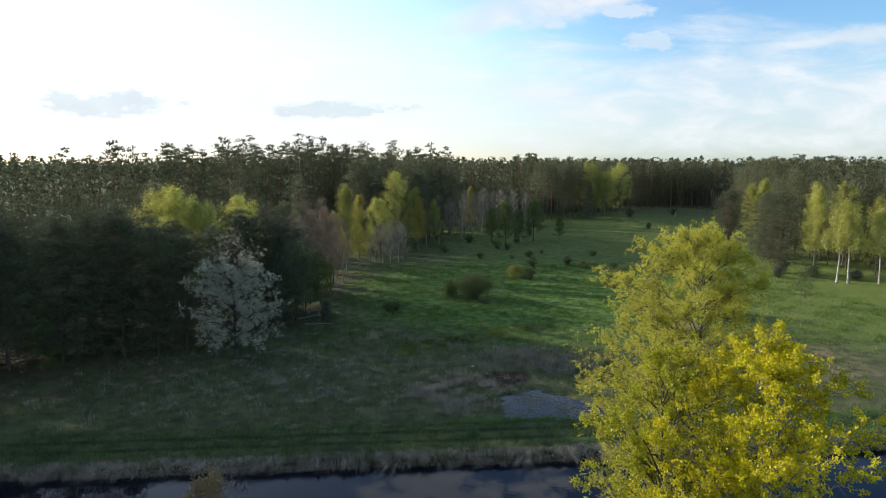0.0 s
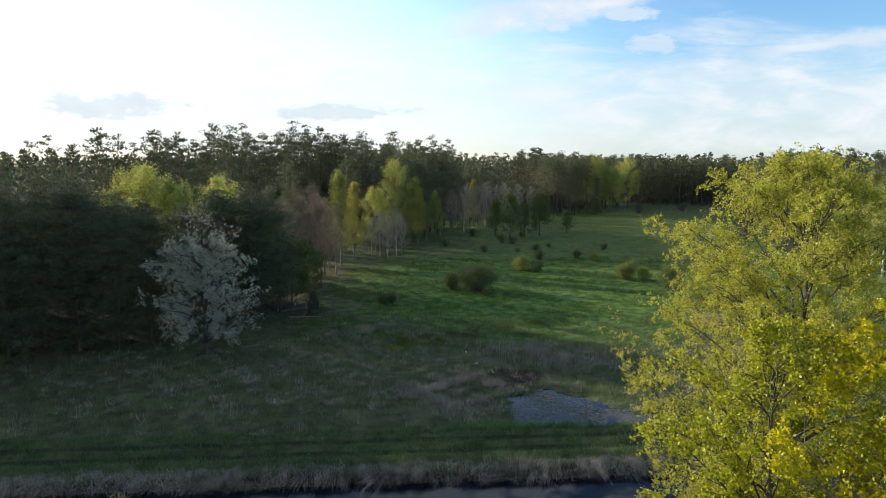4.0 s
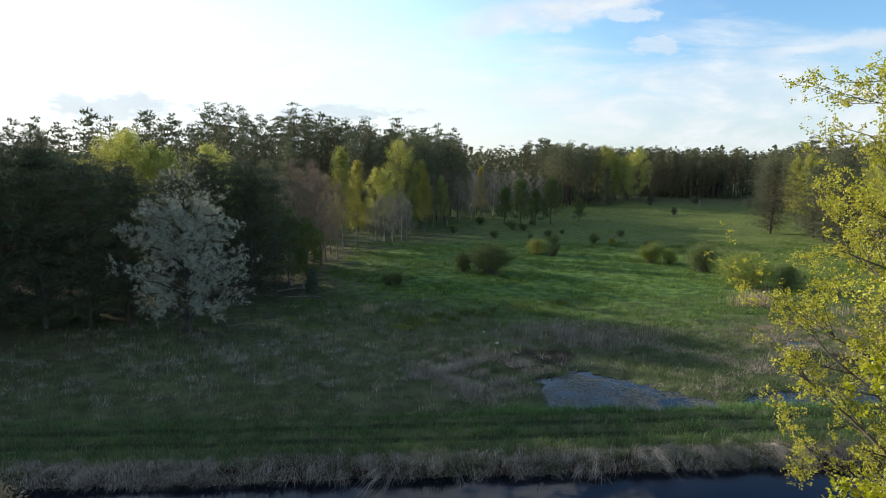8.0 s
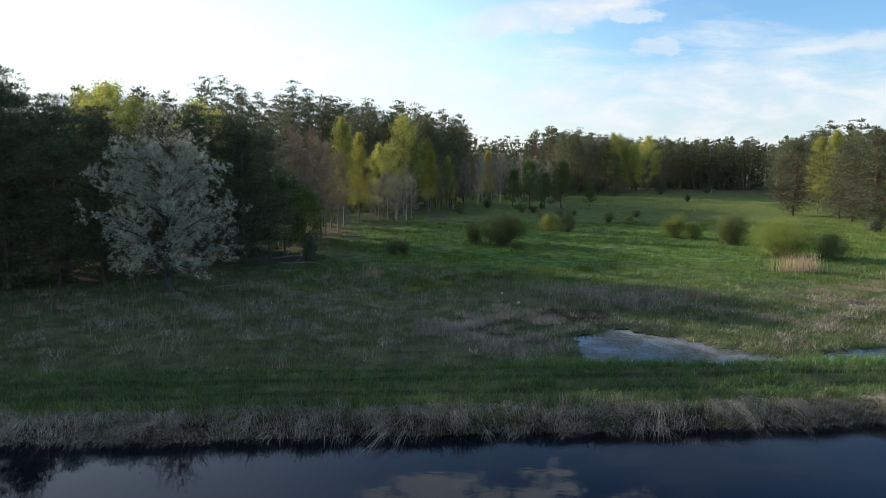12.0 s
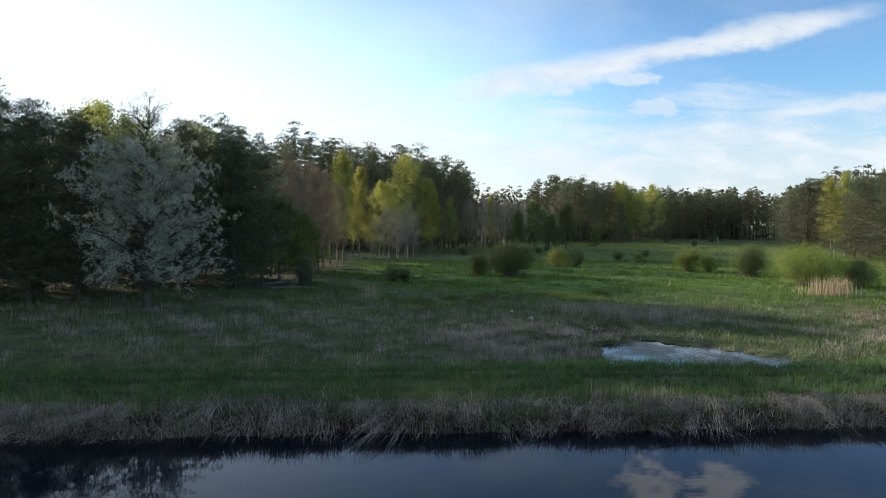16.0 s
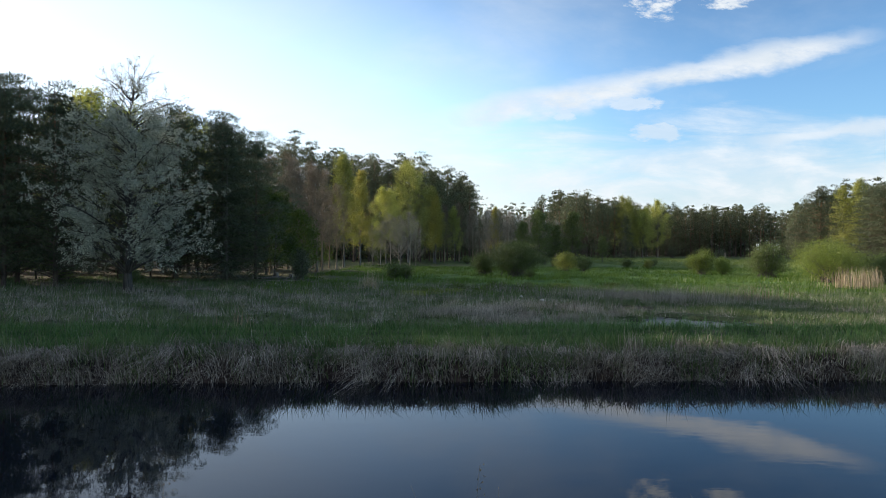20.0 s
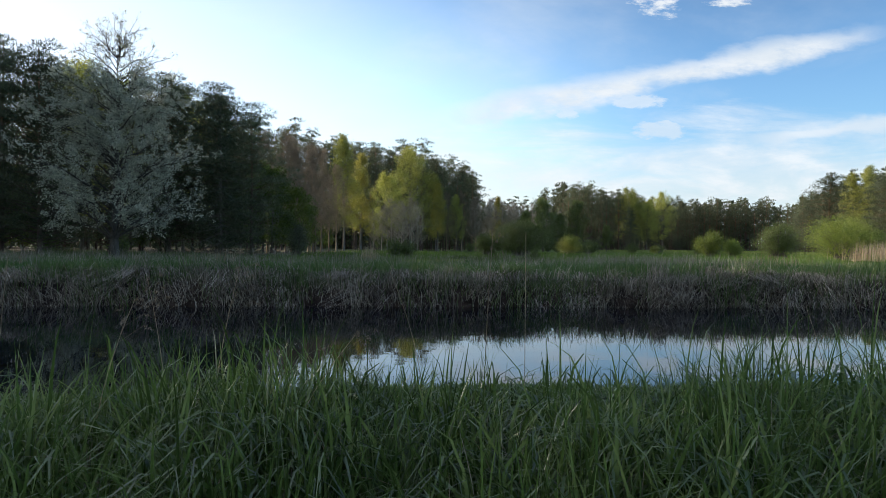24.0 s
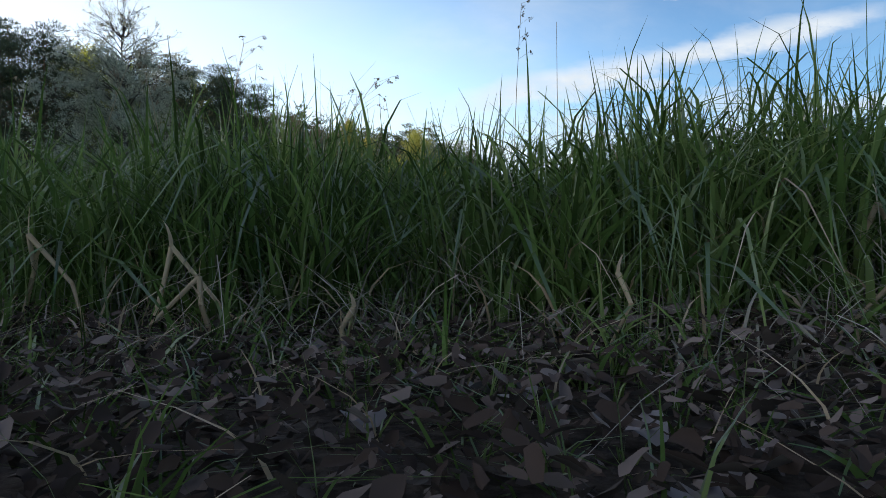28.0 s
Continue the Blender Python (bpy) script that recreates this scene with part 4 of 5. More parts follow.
# bare trees, still leafless
bare_a = broadleaf("bare_tree", 8.0, 2.6, 0.15, 0, 0, None, M_TWIG, n1=26, n2=4, n3=2, rise=0.9, trunk_r=0.09, limb_sides=3, twigs=1500)
bare_b = broadleaf("bare_tree", 13.0, 3.0, 0.22, 0, 0, None, M_BROWN_TWIG, n1=34, n2=5, n3=3, rise=0.85, trunk_r=0.13, limb_sides=3, twigs=3500)
for x, y, turn, sc in ((-12.2, 131, 0, 1.0), (-10.6, 129.5, 80, 0.9), (-13.8, 130.5, 150, 0.85), (-9.2, 132.5, 30, 1.05), (-11.2, 134, 210, 1.0), (-15.2, 132, 290, 0.8), (-8.4, 135, 10, 0.9),
                       (2, 170, 0, 1.3), (5, 176, 90, 1.4), (8.5, 182, 40, 1.4), (11, 186, 140, 1.35), (14.5, 192, 220, 1.4), (18, 198, 300, 1.45), (22, 204, 20, 1.4), (6.5, 186, 250, 1.5), (12, 197, 180, 1.5), (26, 208, 60, 1.3)):
    plant(bare_a, x, y, turn, sc, "leafless tree with pale pinkish-grey twigs", "tree", "bare grey trees")
for x, y, turn, sc in ((-20.2, 100, 0, 1.0), (-21.8, 104, 60, 1.1), (-19.6, 108, 130, 1.0), (-22.8, 98, 200, 0.95), (-21, 112, 280, 1.1), (-18.6, 113, 20, 0.8), (-50, 110, 20, 1.2), (-4, 157, 10, 0.9), (-1, 163, 80, 0.95), (2, 168, 150, 0.9), (-18.4, 95, 40, 0.85), (-17.4, 99.5, 150, 0.9), (-17.8, 104.5, 250, 0.95), (-16.9, 109, 330, 0.85), (-20.6, 92.5, 110, 0.95)):
    plant(bare_b, x, y, turn, sc, "tall leafless tree with brown budding twigs", "tree", "bare brown trees")
drop_proto(bare_a), drop_proto(bare_b)

# green broadleaved trees under the wood and the willows in the meadow
dark_tree = broadleaf("young_tree", 7.5, 3.0, 0.08, 7000, 0.16, M_GREEN_LEAF, M_BARK, n1=24, n2=4, n3=2, rise=0.6, trunk_r=0.10, spreadr=0.2)
for x, y, turn, sc in ((-18.8, 87.5, 0, 1.0), (-20.5, 90.5, 90, 1.15), (-17.6, 92, 180, 0.85), (-22.5, 86.5, 40, 0.9), (-27, 80, 130, 0.7), (-33, 74.5, 0, 0.6), (-19, 97, 220, 0.9), (-40, 64, 20, 0.7), (-20.5, 117, 0, 0.8), (-15, 139, 90, 0.7)):
    plant(dark_tree, x, y, turn, sc, "bushy young tree with fresh green leaves in shade", "tree", "young trees under the wood")
drop_proto(dark_tree)
willow = broadleaf("willow_tree", 10.5, 3.4, 0.15, 9000, 0.2, M_DULL_LEAF, M_BARK, n1=26, n2=4, n3=2, rise=0.7, trunk_r=0.16, spreadr=0.3)
for x, y, turn, sc in ((15.5, 161, 0, 1.0), (23.5, 168.7, 100, 1.02), (19.5, 166, 200, 0.75), (31, 173, 40, 0.55), (12.5, 168, 140, 0.8)):
    plant(willow, x, y, turn, sc, "rounded willow tree with thin grey-green leaves", "tree", "willows at the meadow's end")
drop_proto(willow)
spruce = conifer("spruce_tree", 14.0, 0.04, 4.0, 200, 60, 0.34, 0.06, trunk_r=0.18, taper=0.85, needle_m=M_NEEDLE_DARK, bark_m=M_BARK)
settle(spruce, 53.0, 237, 0, "dark dense spruce standing before the far birches", "tree")
open_pine = conifer("pine_tree", 15.0, 0.08, 4.6, 260, 90, 0.30, 0.055, puff=0.20, trunk_r=0.24, taper=0.2, needle_m=M_NEEDLE_DARK)
settle(open_pine, 65.2, 148, 0, "broad open-grown pine with branches to the ground", "tree", "pines at the meadow's edge")
for x, y, turn, sc in ((62.6, 119.8, 80, 1.0), (67.5, 133, 190, 0.95), (84, 190, 20, 0.8), (70, 141, 40, 0.95), (-24.5, 79, 120, 0.95), (-27.5, 76, 30, 0.85), (-30.5, 74, 250, 0.9)):
    plant(open_pine, x, y, turn, sc, "broad open-grown pine with branches to the ground", "tree", "pines at the meadow's edge")

plant(spruce, -20.2, 78.6, 60, 0.88, "dense dark conifer behind the pale tree", "tree")

# ---- the pale tree, and the trees beside the camera's way ----
def bough_tree(name, profile, bole, n_limbs, n_side, n_leaves, leaf_size, leaf_m, bark_m, trunk_r=0.24, clump=8, spreadr=0.08, thin_right=0.0, inner_m=None, inner=0, steep=0.9, thin_top=0.0):
    """A tree whose boughs fan up from the trunk to a crown of given half-widths; profile: (height, half-width) pairs."""
    tree = new(name)
    zs, rs = np.array(profile).T
    h = zs[-1]
    t = np.linspace(0, 1, 9)
    sway = np.cumsum(rng.normal(scale=0.09, size=(9, 2)), 0) * t[:, None]
    trunk = np.concatenate([sway, (t * h * 0.9)[:, None]], 1)
    radii = trunk_r * (1 - 0.93 * t ** 0.8)
    radii[0] *= 1.4
    p0, p1, r0, r1, tips = [], [], [], [], []

    def limb(a, b, ra, rb):
        p0.append(a), p1.append(b), r0.append(ra), r1.append(rb)

    for i in range(n_limbs):
        w = (i + rng.uniform(0, 1)) / n_limbs
        zt = zs[0] + (h - zs[0]) * w ** 0.85
        az = i * 2.399 + rng.uniform(-0.5, 0.5)
        r = np.interp(zt, zs, rs) * (1 - thin_right * max(0.0, np.cos(az))) * (rng.uniform(0.8, 1.08) if i % 3 else rng.uniform(0.35, 0.75))
        z0 = np.clip(zt - r * steep * rng.uniform(0.7, 1.2), bole, h * 0.86)
        root = np.array([np.interp(z0, trunk[:, 2], trunk[:, c]) for c in range(3)])
        end = np.array([r * np.cos(az), r * np.sin(az), zt])
        ctrl = root + (end - root) * np.array([0.4, 0.4, 0.72]) + rng.normal(scale=0.25, size=3)
        u = np.linspace(0, 1, 8)[:, None]
        pts = root * (1 - u) ** 2 + ctrl * 2 * u * (1 - u) + end * u ** 2
        pts[1:-1] += rng.normal(scale=0.05, size=(6, 3))
        rad = max(0.02, trunk_r * 0.36 * (1 - 0.7 * z0 / h)) * np.linspace(1, 0.15, 8)
        for k in range(7):
            limb(pts[k], pts[k + 1], rad[k], rad[k + 1])
        for _ in range(n_side):
            v = rng.uniform(0.3, 1.0) * 6.999
            k = int(v)
            q = pts[k] + (pts[k + 1] - pts[k]) * (v - k)
            d = unit(unit(pts[k + 1] - pts[k]) + rng.normal(scale=0.62, size=3) + np.array([0, 0, 0.12]))
            ln = (0.5 + 0.17 * r) * rng.uniform(0.5, 1.25)
            e = q + d * ln
            limb(q, e, rad[k] * 0.42 + 0.003, 0.004)
            for _ in range(3):
                f = rng.uniform(0.3, 1)
                d2 = unit(d + rng.normal(scale=0.65, size=3) + np.array([0, 0, 0.1]))
                s3 = q + (e - q) * f
                e3 = s3 + d2 * ln * rng.uniform(0.3, 0.65)
                limb(s3, e3, 0.005, 0.0025)
                tips.append((s3, e3))
            tips.append((q, e))
    tips = np.array(tips)
    part("trunk", pipe(trunk, radii), bark_m, tree)
    part("branchwork", tubes(np.array(p0), np.array(p1), np.array(r0), np.array(r1), 4), bark_m, tree)
    hubs = along(tips, n_leaves // clump, spreadr, 0.35)
    if thin_top:
        hubs = hubs[rng.uniform(size=len(hubs)) > thin_top * soft(hubs[:, 2], h * 0.70, h * 0.86)]
    part("crown", leaves(np.repeat(hubs, clump, 0) + rng.normal(scale=leaf_size * 0.72, size=(len(hubs) * clump, 3)), leaf_size), leaf_m, tree)
    if inner:
        hubs = along(tips, inner // 5, 0.12, 0.0)
        hubs = hubs[(hubs[:, 2] > zs[0]) & (hubs[:, 2] < h * 0.74)]
        part("budding", leaves(np.repeat(hubs, 5, 0) + rng.normal(scale=0.06, size=(len(hubs) * 5, 3)), leaf_size * 0.7), inner_m, tree, "brownish unfolding buds inside the crown")
    return tree


white_tree = bough_tree("white_tree", ((2.0, 3.6), (3.5, 4.6), (6.0, 4.6), (8.5, 3.9), (10.5, 3.0), (12.0, 2.0), (12.9, 1.1), (13.3, 0.4)), 1.0, 92, 12, 105000, 0.082, M_WHITE_LEAF, M_DARK_BARK, 0.22, 6, 0.07, steep=0.6, thin_top=0.95)
settle(white_tree, -21.3, 65.0, 40, "tree with pale silvery young leaves at the wood's edge", "tree")
linden = bough_tree("linden_tree", ((3.0, 2.5), (5.0, 4.4), (8.0, 5.3), (11.5, 5.4), (12.6, 4.5), (15.0, 3.8), (16.2, 3.1), (17.0, 2.0), (17.5, 0.4)), 2.2, 104, 14, 288000, 0.053, M_OLIVE_LEAF, M_BARK,
                    clump=9, thin_right=0.40, inner_m=M_BUD_INNER, inner=22000)
settle(linden, 11.0, 27.2, 0, "large tree with airy lime-green spring leaves", "tree")
maple = bough_tree("maple_tree", ((4.0, 2.4), (7.0, 3.3), (11.0, 3.4), (12.6, 2.9), (13.8, 1.9), (14.5, 0.4)), 2.6, 62, 11, 80000, 0.084, M_MAPLE_LEAF, M_PALE_BARK, 0.2, 16, 0.06, steep=1.1)
settle(maple, 10.7, 20.6, 0, "maple in bright yellow flower on the near bank", "tree", "maples on the near bank")
green_maple = bough_tree("maple_tree", ((3.0, 1.5), (6.0, 2.5), (9.0, 2.8), (11.3, 2.8), (12.3, 2.4), (13.0, 1.6), (13.5, 0.4)), 2.4, 52, 10, 46000, 0.080, M_LIME_LEAF, M_DARK_BARK, 0.18, 12, 0.07)
settle(green_maple, 7.9, 22.5, 0, "maple with lime-green flower clusters on the near bank", "tree", "maples on the near bank")
small_maple = broadleaf("young_maple", 6.1, 2.1, 0.25, 9000, 0.08, M_BUD_LEAF, M_BARK, n1=22, n2=4, n3=2, rise=0.8, trunk_r=0.06, spreadr=0.1, clump=7)
settle(small_maple, -10.9, 28.0, 0, "small tree with pinkish-gold buds on the near bank", "tree")
thin_sapling = broadleaf("sapling", 6.0, 1.2, 0.3, 0, 0, None, M_DARK_BARK, n1=12, n2=3, n3=2, rise=1.0, trunk_r=0.05)
settle(thin_sapling, -16.6, 28.0, 0, "thin leafless sapling on the near bank", "tree")


# ---- bushes ----
def bush(name, w, h, n, leaf, leaf_m, bark_m=M_BARK, stems=26, lumps=9):
    """Many stems from one root, with lumpy foliage round their outer ends."""
    ob = new(name)
    az, el = rng.uniform(0, 6.28, stems), rng.uniform(0.5, 1.5, stems)
    d = np.stack([np.cos(az) * np.cos(el), np.sin(az) * np.cos(el), np.sin(el)], 1)
    tip = d * np.array([w * 0.46, w * 0.46, h * 0.88]) * rng.uniform(0.75, 1.05, stems)[:, None]
    mid = tip * 0.5 + rng.normal(scale=0.06 * w, size=(stems, 3)) * np.array([1, 1, 0.4])
    root = rng.normal(scale=0.08 * w, size=(stems, 3)) * np.array([1, 1, 0])
    mid[:, 2] = np.maximum(mid[:, 2], 0.1)
    r = np.full(stems, 0.012 * h)
    part("woody_base", join(tubes(root, mid, r, r * 0.7, 4), tubes(mid, tip, r * 0.7, r * 0.2, 4)), bark_m, ob)
    hub = np.concatenate([tip, mid, tip * rng.uniform(0.6, 1.0, stems)[:, None]])
    c = hub[rng.integers(0, len(hub), n)] + rng.normal(scale=(w * 0.085, w * 0.085, h * 0.085), size=(n, 3))
    c[:, 2] = np.maximum(c[:, 2], 0.08 + rng.uniform(0, 0.3, n))
    part("foliage", leaves(c, leaf), leaf_m, ob)
    return ob


BU = "bushes in the meadow"
settle(bush("willow_bush", 7.2, 4.1, 26000, 0.09, M_DULL_LEAF, stems=50), 4.6, 96.4, 0, "dense dull-green willow bush in the meadow", "bush", BU)
settle(bush("willow_bush", 3.2, 2.6, 8000, 0.09, M_DULL_LEAF), 1.2, 97.6, 0, "small dull-green willow bush in the meadow", "bush", BU)
settle(bush("willow_bush", 4.0, 2.7, 6750, 0.109, M_BIRCH_LEAF), 12.9, 114, 0, "yellow-green willow bush with upright shoots", "bush", BU)
settle(bush("willow_bush", 2.2, 1.5, 2250, 0.109, M_BIRCH_LEAF), 27.4, 126, 0, "low yellow-green bush in long grass", "bush", BU)
settle(bush("willow_bush", 4.2, 3.2, 12000, 0.085, M_WILLOW_LEAF), 27.9, 105.6, 0, "rounded light-green willow bush in sunshine", "bush", BU)
settle(bush("willow_bush", 3.2, 2.3, 6500, 0.085, M_WILLOW_LEAF), 30.3, 105.4, 0, "rounded light-green willow bush in sunshine", "bush", BU)
settle(bush("willow_bush", 5.4, 4.0, 18000, 0.085, M_DULL_LEAF, stems=40), 32.2, 98.4, 0, "rounded olive willow bush on thin stems", "bush", BU)
settle(bush("willow_bush", 7.2, 4.3, 30000, 0.085, M_WILLOW_LEAF, stems=60), 32.8, 87.6, 0, "broad light-green willow bush beside dry reeds", "bush", BU)
settle(bush("willow_bush", 4.2, 2.9, 10500, 0.085, M_DULL_LEAF), 37.0, 86.6, 0, "low willow bush on the shaded side", "bush", BU)
settle(bush("juniper_bush", 2.6, 2.8, 5000, 0.10, M_NEEDLE_DARK, stems=40), -15.2, 82.0, 0, "dark green juniper bush before the wood", "bush")
for x, y, w, h in ((65.9, 114.4, 3.5, 2.4), (59.6, 114.4, 3.0, 2.4), (62.9, 119, 2.6, 2.7), (70.4, 245, 5, 4.6), (63, 199, 2, 2.3), (90, 255, 6, 3.5), (72, 112, 3, 2.0)):
    settle(bush("juniper_bush", w, h, 2600, 0.14, M_NEEDLE_DARK), x, y, 0, "low dark evergreen bush at the meadow's edge", "bush", "evergreen bushes")
sapling = broadleaf("sapling", 4.6, 2.3, 0.15, 1500, 0.14, M_DULL_LEAF, M_BARK, n1=20, n2=4, n3=2, rise=0.7, trunk_r=0.06, spreadr=0.2)
settle(sapling, 51.6, 92.2, 0, "small thin-leaved tree alone in the meadow", "tree")
scrub = bush("scrub_bush", 2.4, 1.8, 1500, 0.11, M_DULL_LEAF)
for i in range(15):
    x, y = rng.uniform(-6, 34), rng.uniform(112, 178)
    if x < -10 + (y - 120) * 0.25:
        x += 18
    plant(scrub, x, y, rng.uniform(0, 360), rng.uniform(0.55, 1.35), "small dull shrub scattered in the meadow", "bush", "shrubs of the meadow")
for x, y, sc in ((5.8, 93, 0.6), (-7.6, 88, 1.1), (-6.4, 88.6, 1.0), (-38, 61, 0.9), (-27, 68, 0.7), (-24, 71, 0.8), (-44, 57, 1.0), (3.5, 74.2, 0.45), (1.6, 73.4, 0.5)):
    plant(scrub, x, y, rng.uniform(0, 360), sc, "small dull shrub scattered in the meadow", "bush", "shrubs of the meadow")
drop_proto(scrub)


# ---- reeds, grass and straw ----
def scatter(n, x0, x1, y0, y1, slanted=True):
    x = rng.uniform(x0, x1, n)
    y = rng.uniform(y0, y1, n) + (SLANT * x if slanted else 0)
    return x, y


def stuff(name, soup, material, label, category):
    return tagged(new(name, mesh_of(name, soup[0], soup[1], material)), label, category, kind="stuff")


def tufts(x, y, per, length, width, spread, reach, segs=2, droop=1.0, toward=None, root=0.08):
    """Tussocks: per blades from each root, fanned out; toward: a common lean."""
    n = len(x)
    b = on_ground(np.repeat(x, per) + rng.normal(scale=root, size=n * per), np.repeat(y, per) + rng.normal(scale=root, size=n * per))
    b[:, 2] -= 0.03
    size = np.repeat(rng.uniform(0.6, 1.25, n), per)
    h = length * size * rng.uniform(0.6, 1.15, n * per)
    az = rng.uniform(0, 2 * np.pi, n * per)
    lean = np.stack([np.cos(az), np.sin(az)], 1) * (reach * h * rng.uniform(0.1, 1.0, n * per))[:, None]
    if toward is not None:
        lean += np.repeat(rng.normal(scale=spread, size=(n, 2)) + np.array(toward), per, 0) * h[:, None]
    return blades(b, h, width * rng.uniform(0.6, 1.3, n * per), lean, segs, droop)


# far bank: hanging straw over the waterline, green between, a mown-looking green top with wheel ruts
x, y = scatter(1050, -36, 44, 41.95, 43.3)
stuff("bank_straw", tufts(x, y, 34, 0.62, 0.016, 0.62, 0.5, 3, 1.9, (0, -0.72), 0.15), M_STRAW, "matted dry straw hanging over the canal bank", "dry grass")
x, y = scatter(900, -34, 42, 41.95, 42.6)
stuff("bank_straw", tufts(x, y, 18, 0.36, 0.016, 0.5, 0.8, 2, 1.6, (0, -0.5), 0.16), M_STRAW, "dark matted straw along the waterline", "dry grass")
x, y = scatter(760, -36, 44, 42.1, 44.0)
stuff("bank_grass", tufts(x, y, 26, 0.6, 0.016, 0.3, 0.6, 2, 1.0, (0, -0.35), 0.2), M_MEADOW, "green sedge growing through the bank straw", "grass")
x, y = scatter(6000, -40, 46, 43.0, 48.2)
s = y - SLANT * x
keep = rng.uniform(size=len(x)) > 0.6 * np.maximum(np.exp(-((s - 45.0) / 0.3) ** 2), np.exp(-((s - 46.6) / 0.28) ** 2))
stuff("dike_grass", tufts(x[keep], y[keep], 12, 0.42, 0.018, 0.25, 0.6, 2, 1.0, (0, 0), 0.16), M_DIKE, "green grass on top of the dike with wheel ruts", "grass")


def meadow_mask(x, y):
    return pool_depth(x, y) < 0.25


def patchy(x, y, k, lo, hi, phase=0.0):
    """Keeps points in soft-edged patches."""
    v = wob(x + phase, y - phase * 0.7, k) + 0.6 * wob(x - phase, y + phase, k * 2.9)
    return rng.uniform(size=len(x)) < soft(v, lo, hi)


x, y = scatter(26000, -40, 42, 47.6, 80)
k = meadow_mask(x, y) & patchy(x, y, 0.55, -0.55, 0.35)
stuff("meadow_grass", tufts(x[k], y[k], 9, 0.36, 0.030, 0.25, 0.7, 1, 1.0, (0.1, 0), 0.24), M_MEADOW, "rough grass tussocks in the shaded meadow", "grass")
x, y = scatter(13000, -16, 62, 68, 128)
k = patchy(x, y, 0.33, -0.5, 0.3, 3.0)
stuff("meadow_grass", tufts(x[k], y[k], 11, 0.48, 0.05, 0.22, 0.7, 1, 1.0, (0.1, 0), 0.28), M_LUSH, "lush green grass in the middle meadow", "grass")
x, y = rng.uniform(28, 110, 9000), rng.uniform(62, 235, 9000)
k = (x < 72 + 0.12 * (y - 110)) & patchy(x, y, 0.21, -0.6, 0.2, 9.0)
stuff("meadow_grass", tufts(x[k], y[k], 8, 0.42, 0.085, 0.2, 0.7, 1, 1.0, (0.1, 0), 0.6), M_SUNNY, "light green grass of the sunny far meadow", "grass")
# dead stalks and bleached tussocks over the left meadow and round the pools
x = np.concatenate([rng.normal(-19, 9, 1400), rng.normal(1.0, 2.6, 2300), rng.normal(-9, 8, 500)])
y = np.concatenate([rng.normal(56, 5, 1400), rng.normal(56.4, 2.5, 2300), rng.normal(66, 6, 500)])
k = (y - SLANT * x > 48.2) & meadow_mask(x, y) & patchy(x, y, 0.7, -0.2, 0.4, 7.0)
stuff("dead_tussocks", tufts(x[k], y[k], 20, 0.55, 0.020, 0.35, 0.9, 1, 1.2, (0.1, -0.1), 0.2), M_STRAW, "bleached dead grass tussocks in the meadow", "dry grass")
x = np.concatenate([rng.normal(-16, 9, 900), rng.normal(-5, 4, 450), rng.normal(9.9, 2.3, 1500), rng.normal(4, 2, 200)])
y = np.concatenate([rng.normal(60, 6, 900), rng.normal(70, 4, 450), rng.normal(66.4, 1.8, 1500), rng.normal(70, 1.2, 200)])
k = (y - SLANT * x > 48.6) & meadow_mask(x, y) & patchy(x, y, 0.6, -0.3, 0.4, 11.0)
stuff("dead_stalks", tufts(x[k], y[k], 7, 0.8, 0.012, 0.15, 0.3, 2, 0.5, (0.05, 0), 0.3), M_STRAW, "thin upright dead stalks standing in the meadow", "dry grass")
x, y = rng.normal(21, 7, 3000), rng.normal(60, 5.5, 3000)
k = (y - SLANT * x > 48.4) & meadow_mask(x, y) & patchy(x, y, 0.5, -0.1, 0.45, 5.0)
stuff("marsh_straw", tufts(x[k], y[k], 16, 0.45, 0.026, 0.3, 1.0, 1, 1.4, (0.1, -0.1), 0.28), M_STRAW, "flattened straw over the marsh beside the pools", "dry grass")
x, y = rng.normal(17, 10, 3200), rng.normal(58, 7, 3200)
k = (y - SLANT * x > 48.0) & (pool_depth(x, y) < 0.7) & patchy(x, y, 0.5, 0.3, -0.3, 5.0)
stuff("marsh_sedge", tufts(x[k], y[k], 14, 0.42, 0.022, 0.25, 0.7, 2, 1.0, (0.1, 0), 0.2), M_MEADOW, "dark green sedge round the marsh pools", "grass")


x, y = scatter(900, 1, 28, 48.1, 49.3)
k = pool_depth(x, y) < 0.5
stuff("marsh_sedge", tufts(x[k], y[k], 14, 0.62, 0.020, 0.2, 0.5, 2, 1.0, (0.05, 0), 0.16), M_DIKE, "tall green sedge between the dike and the pools", "grass")


def reed_bed(x0, y0, n, w, d, h, label):
    x, y = x0 + rng.normal(scale=w, size=n), y0 + rng.normal(scale=d, size=n)
    b = on_ground(x, y)
    hh = h * rng.uniform(0.6, 1.1, n)
    return stuff("reed_bed", blades(b, hh, np.full(n, 0.022), rng.normal(scale=0.12, size=(n, 2)), 2, 0.3), M_REED, label, "reeds")


reed_bed(29.2, 77.6, 420, 1.1, 0.6, 1.8, "stand of pale dry reeds beside a willow bush")
reed_bed(36.5, 74.0, 160, 1.8, 0.6, 1.0, "thin pale dry reeds in the marsh")
reed_bed(-8.0, 73.4, 120, 0.35, 0.25, 1.4, "tuft of pale dead reeds in the meadow")
reed_bed(15.8, 66.2, 140, 1.2, 0.5, 1.1, "thin pale dry reeds in the marsh")
reed_bed(-9.2, 48.5, 26, 0.35, 0.2, 1.0, "pale dead weed stalks beside the dike")

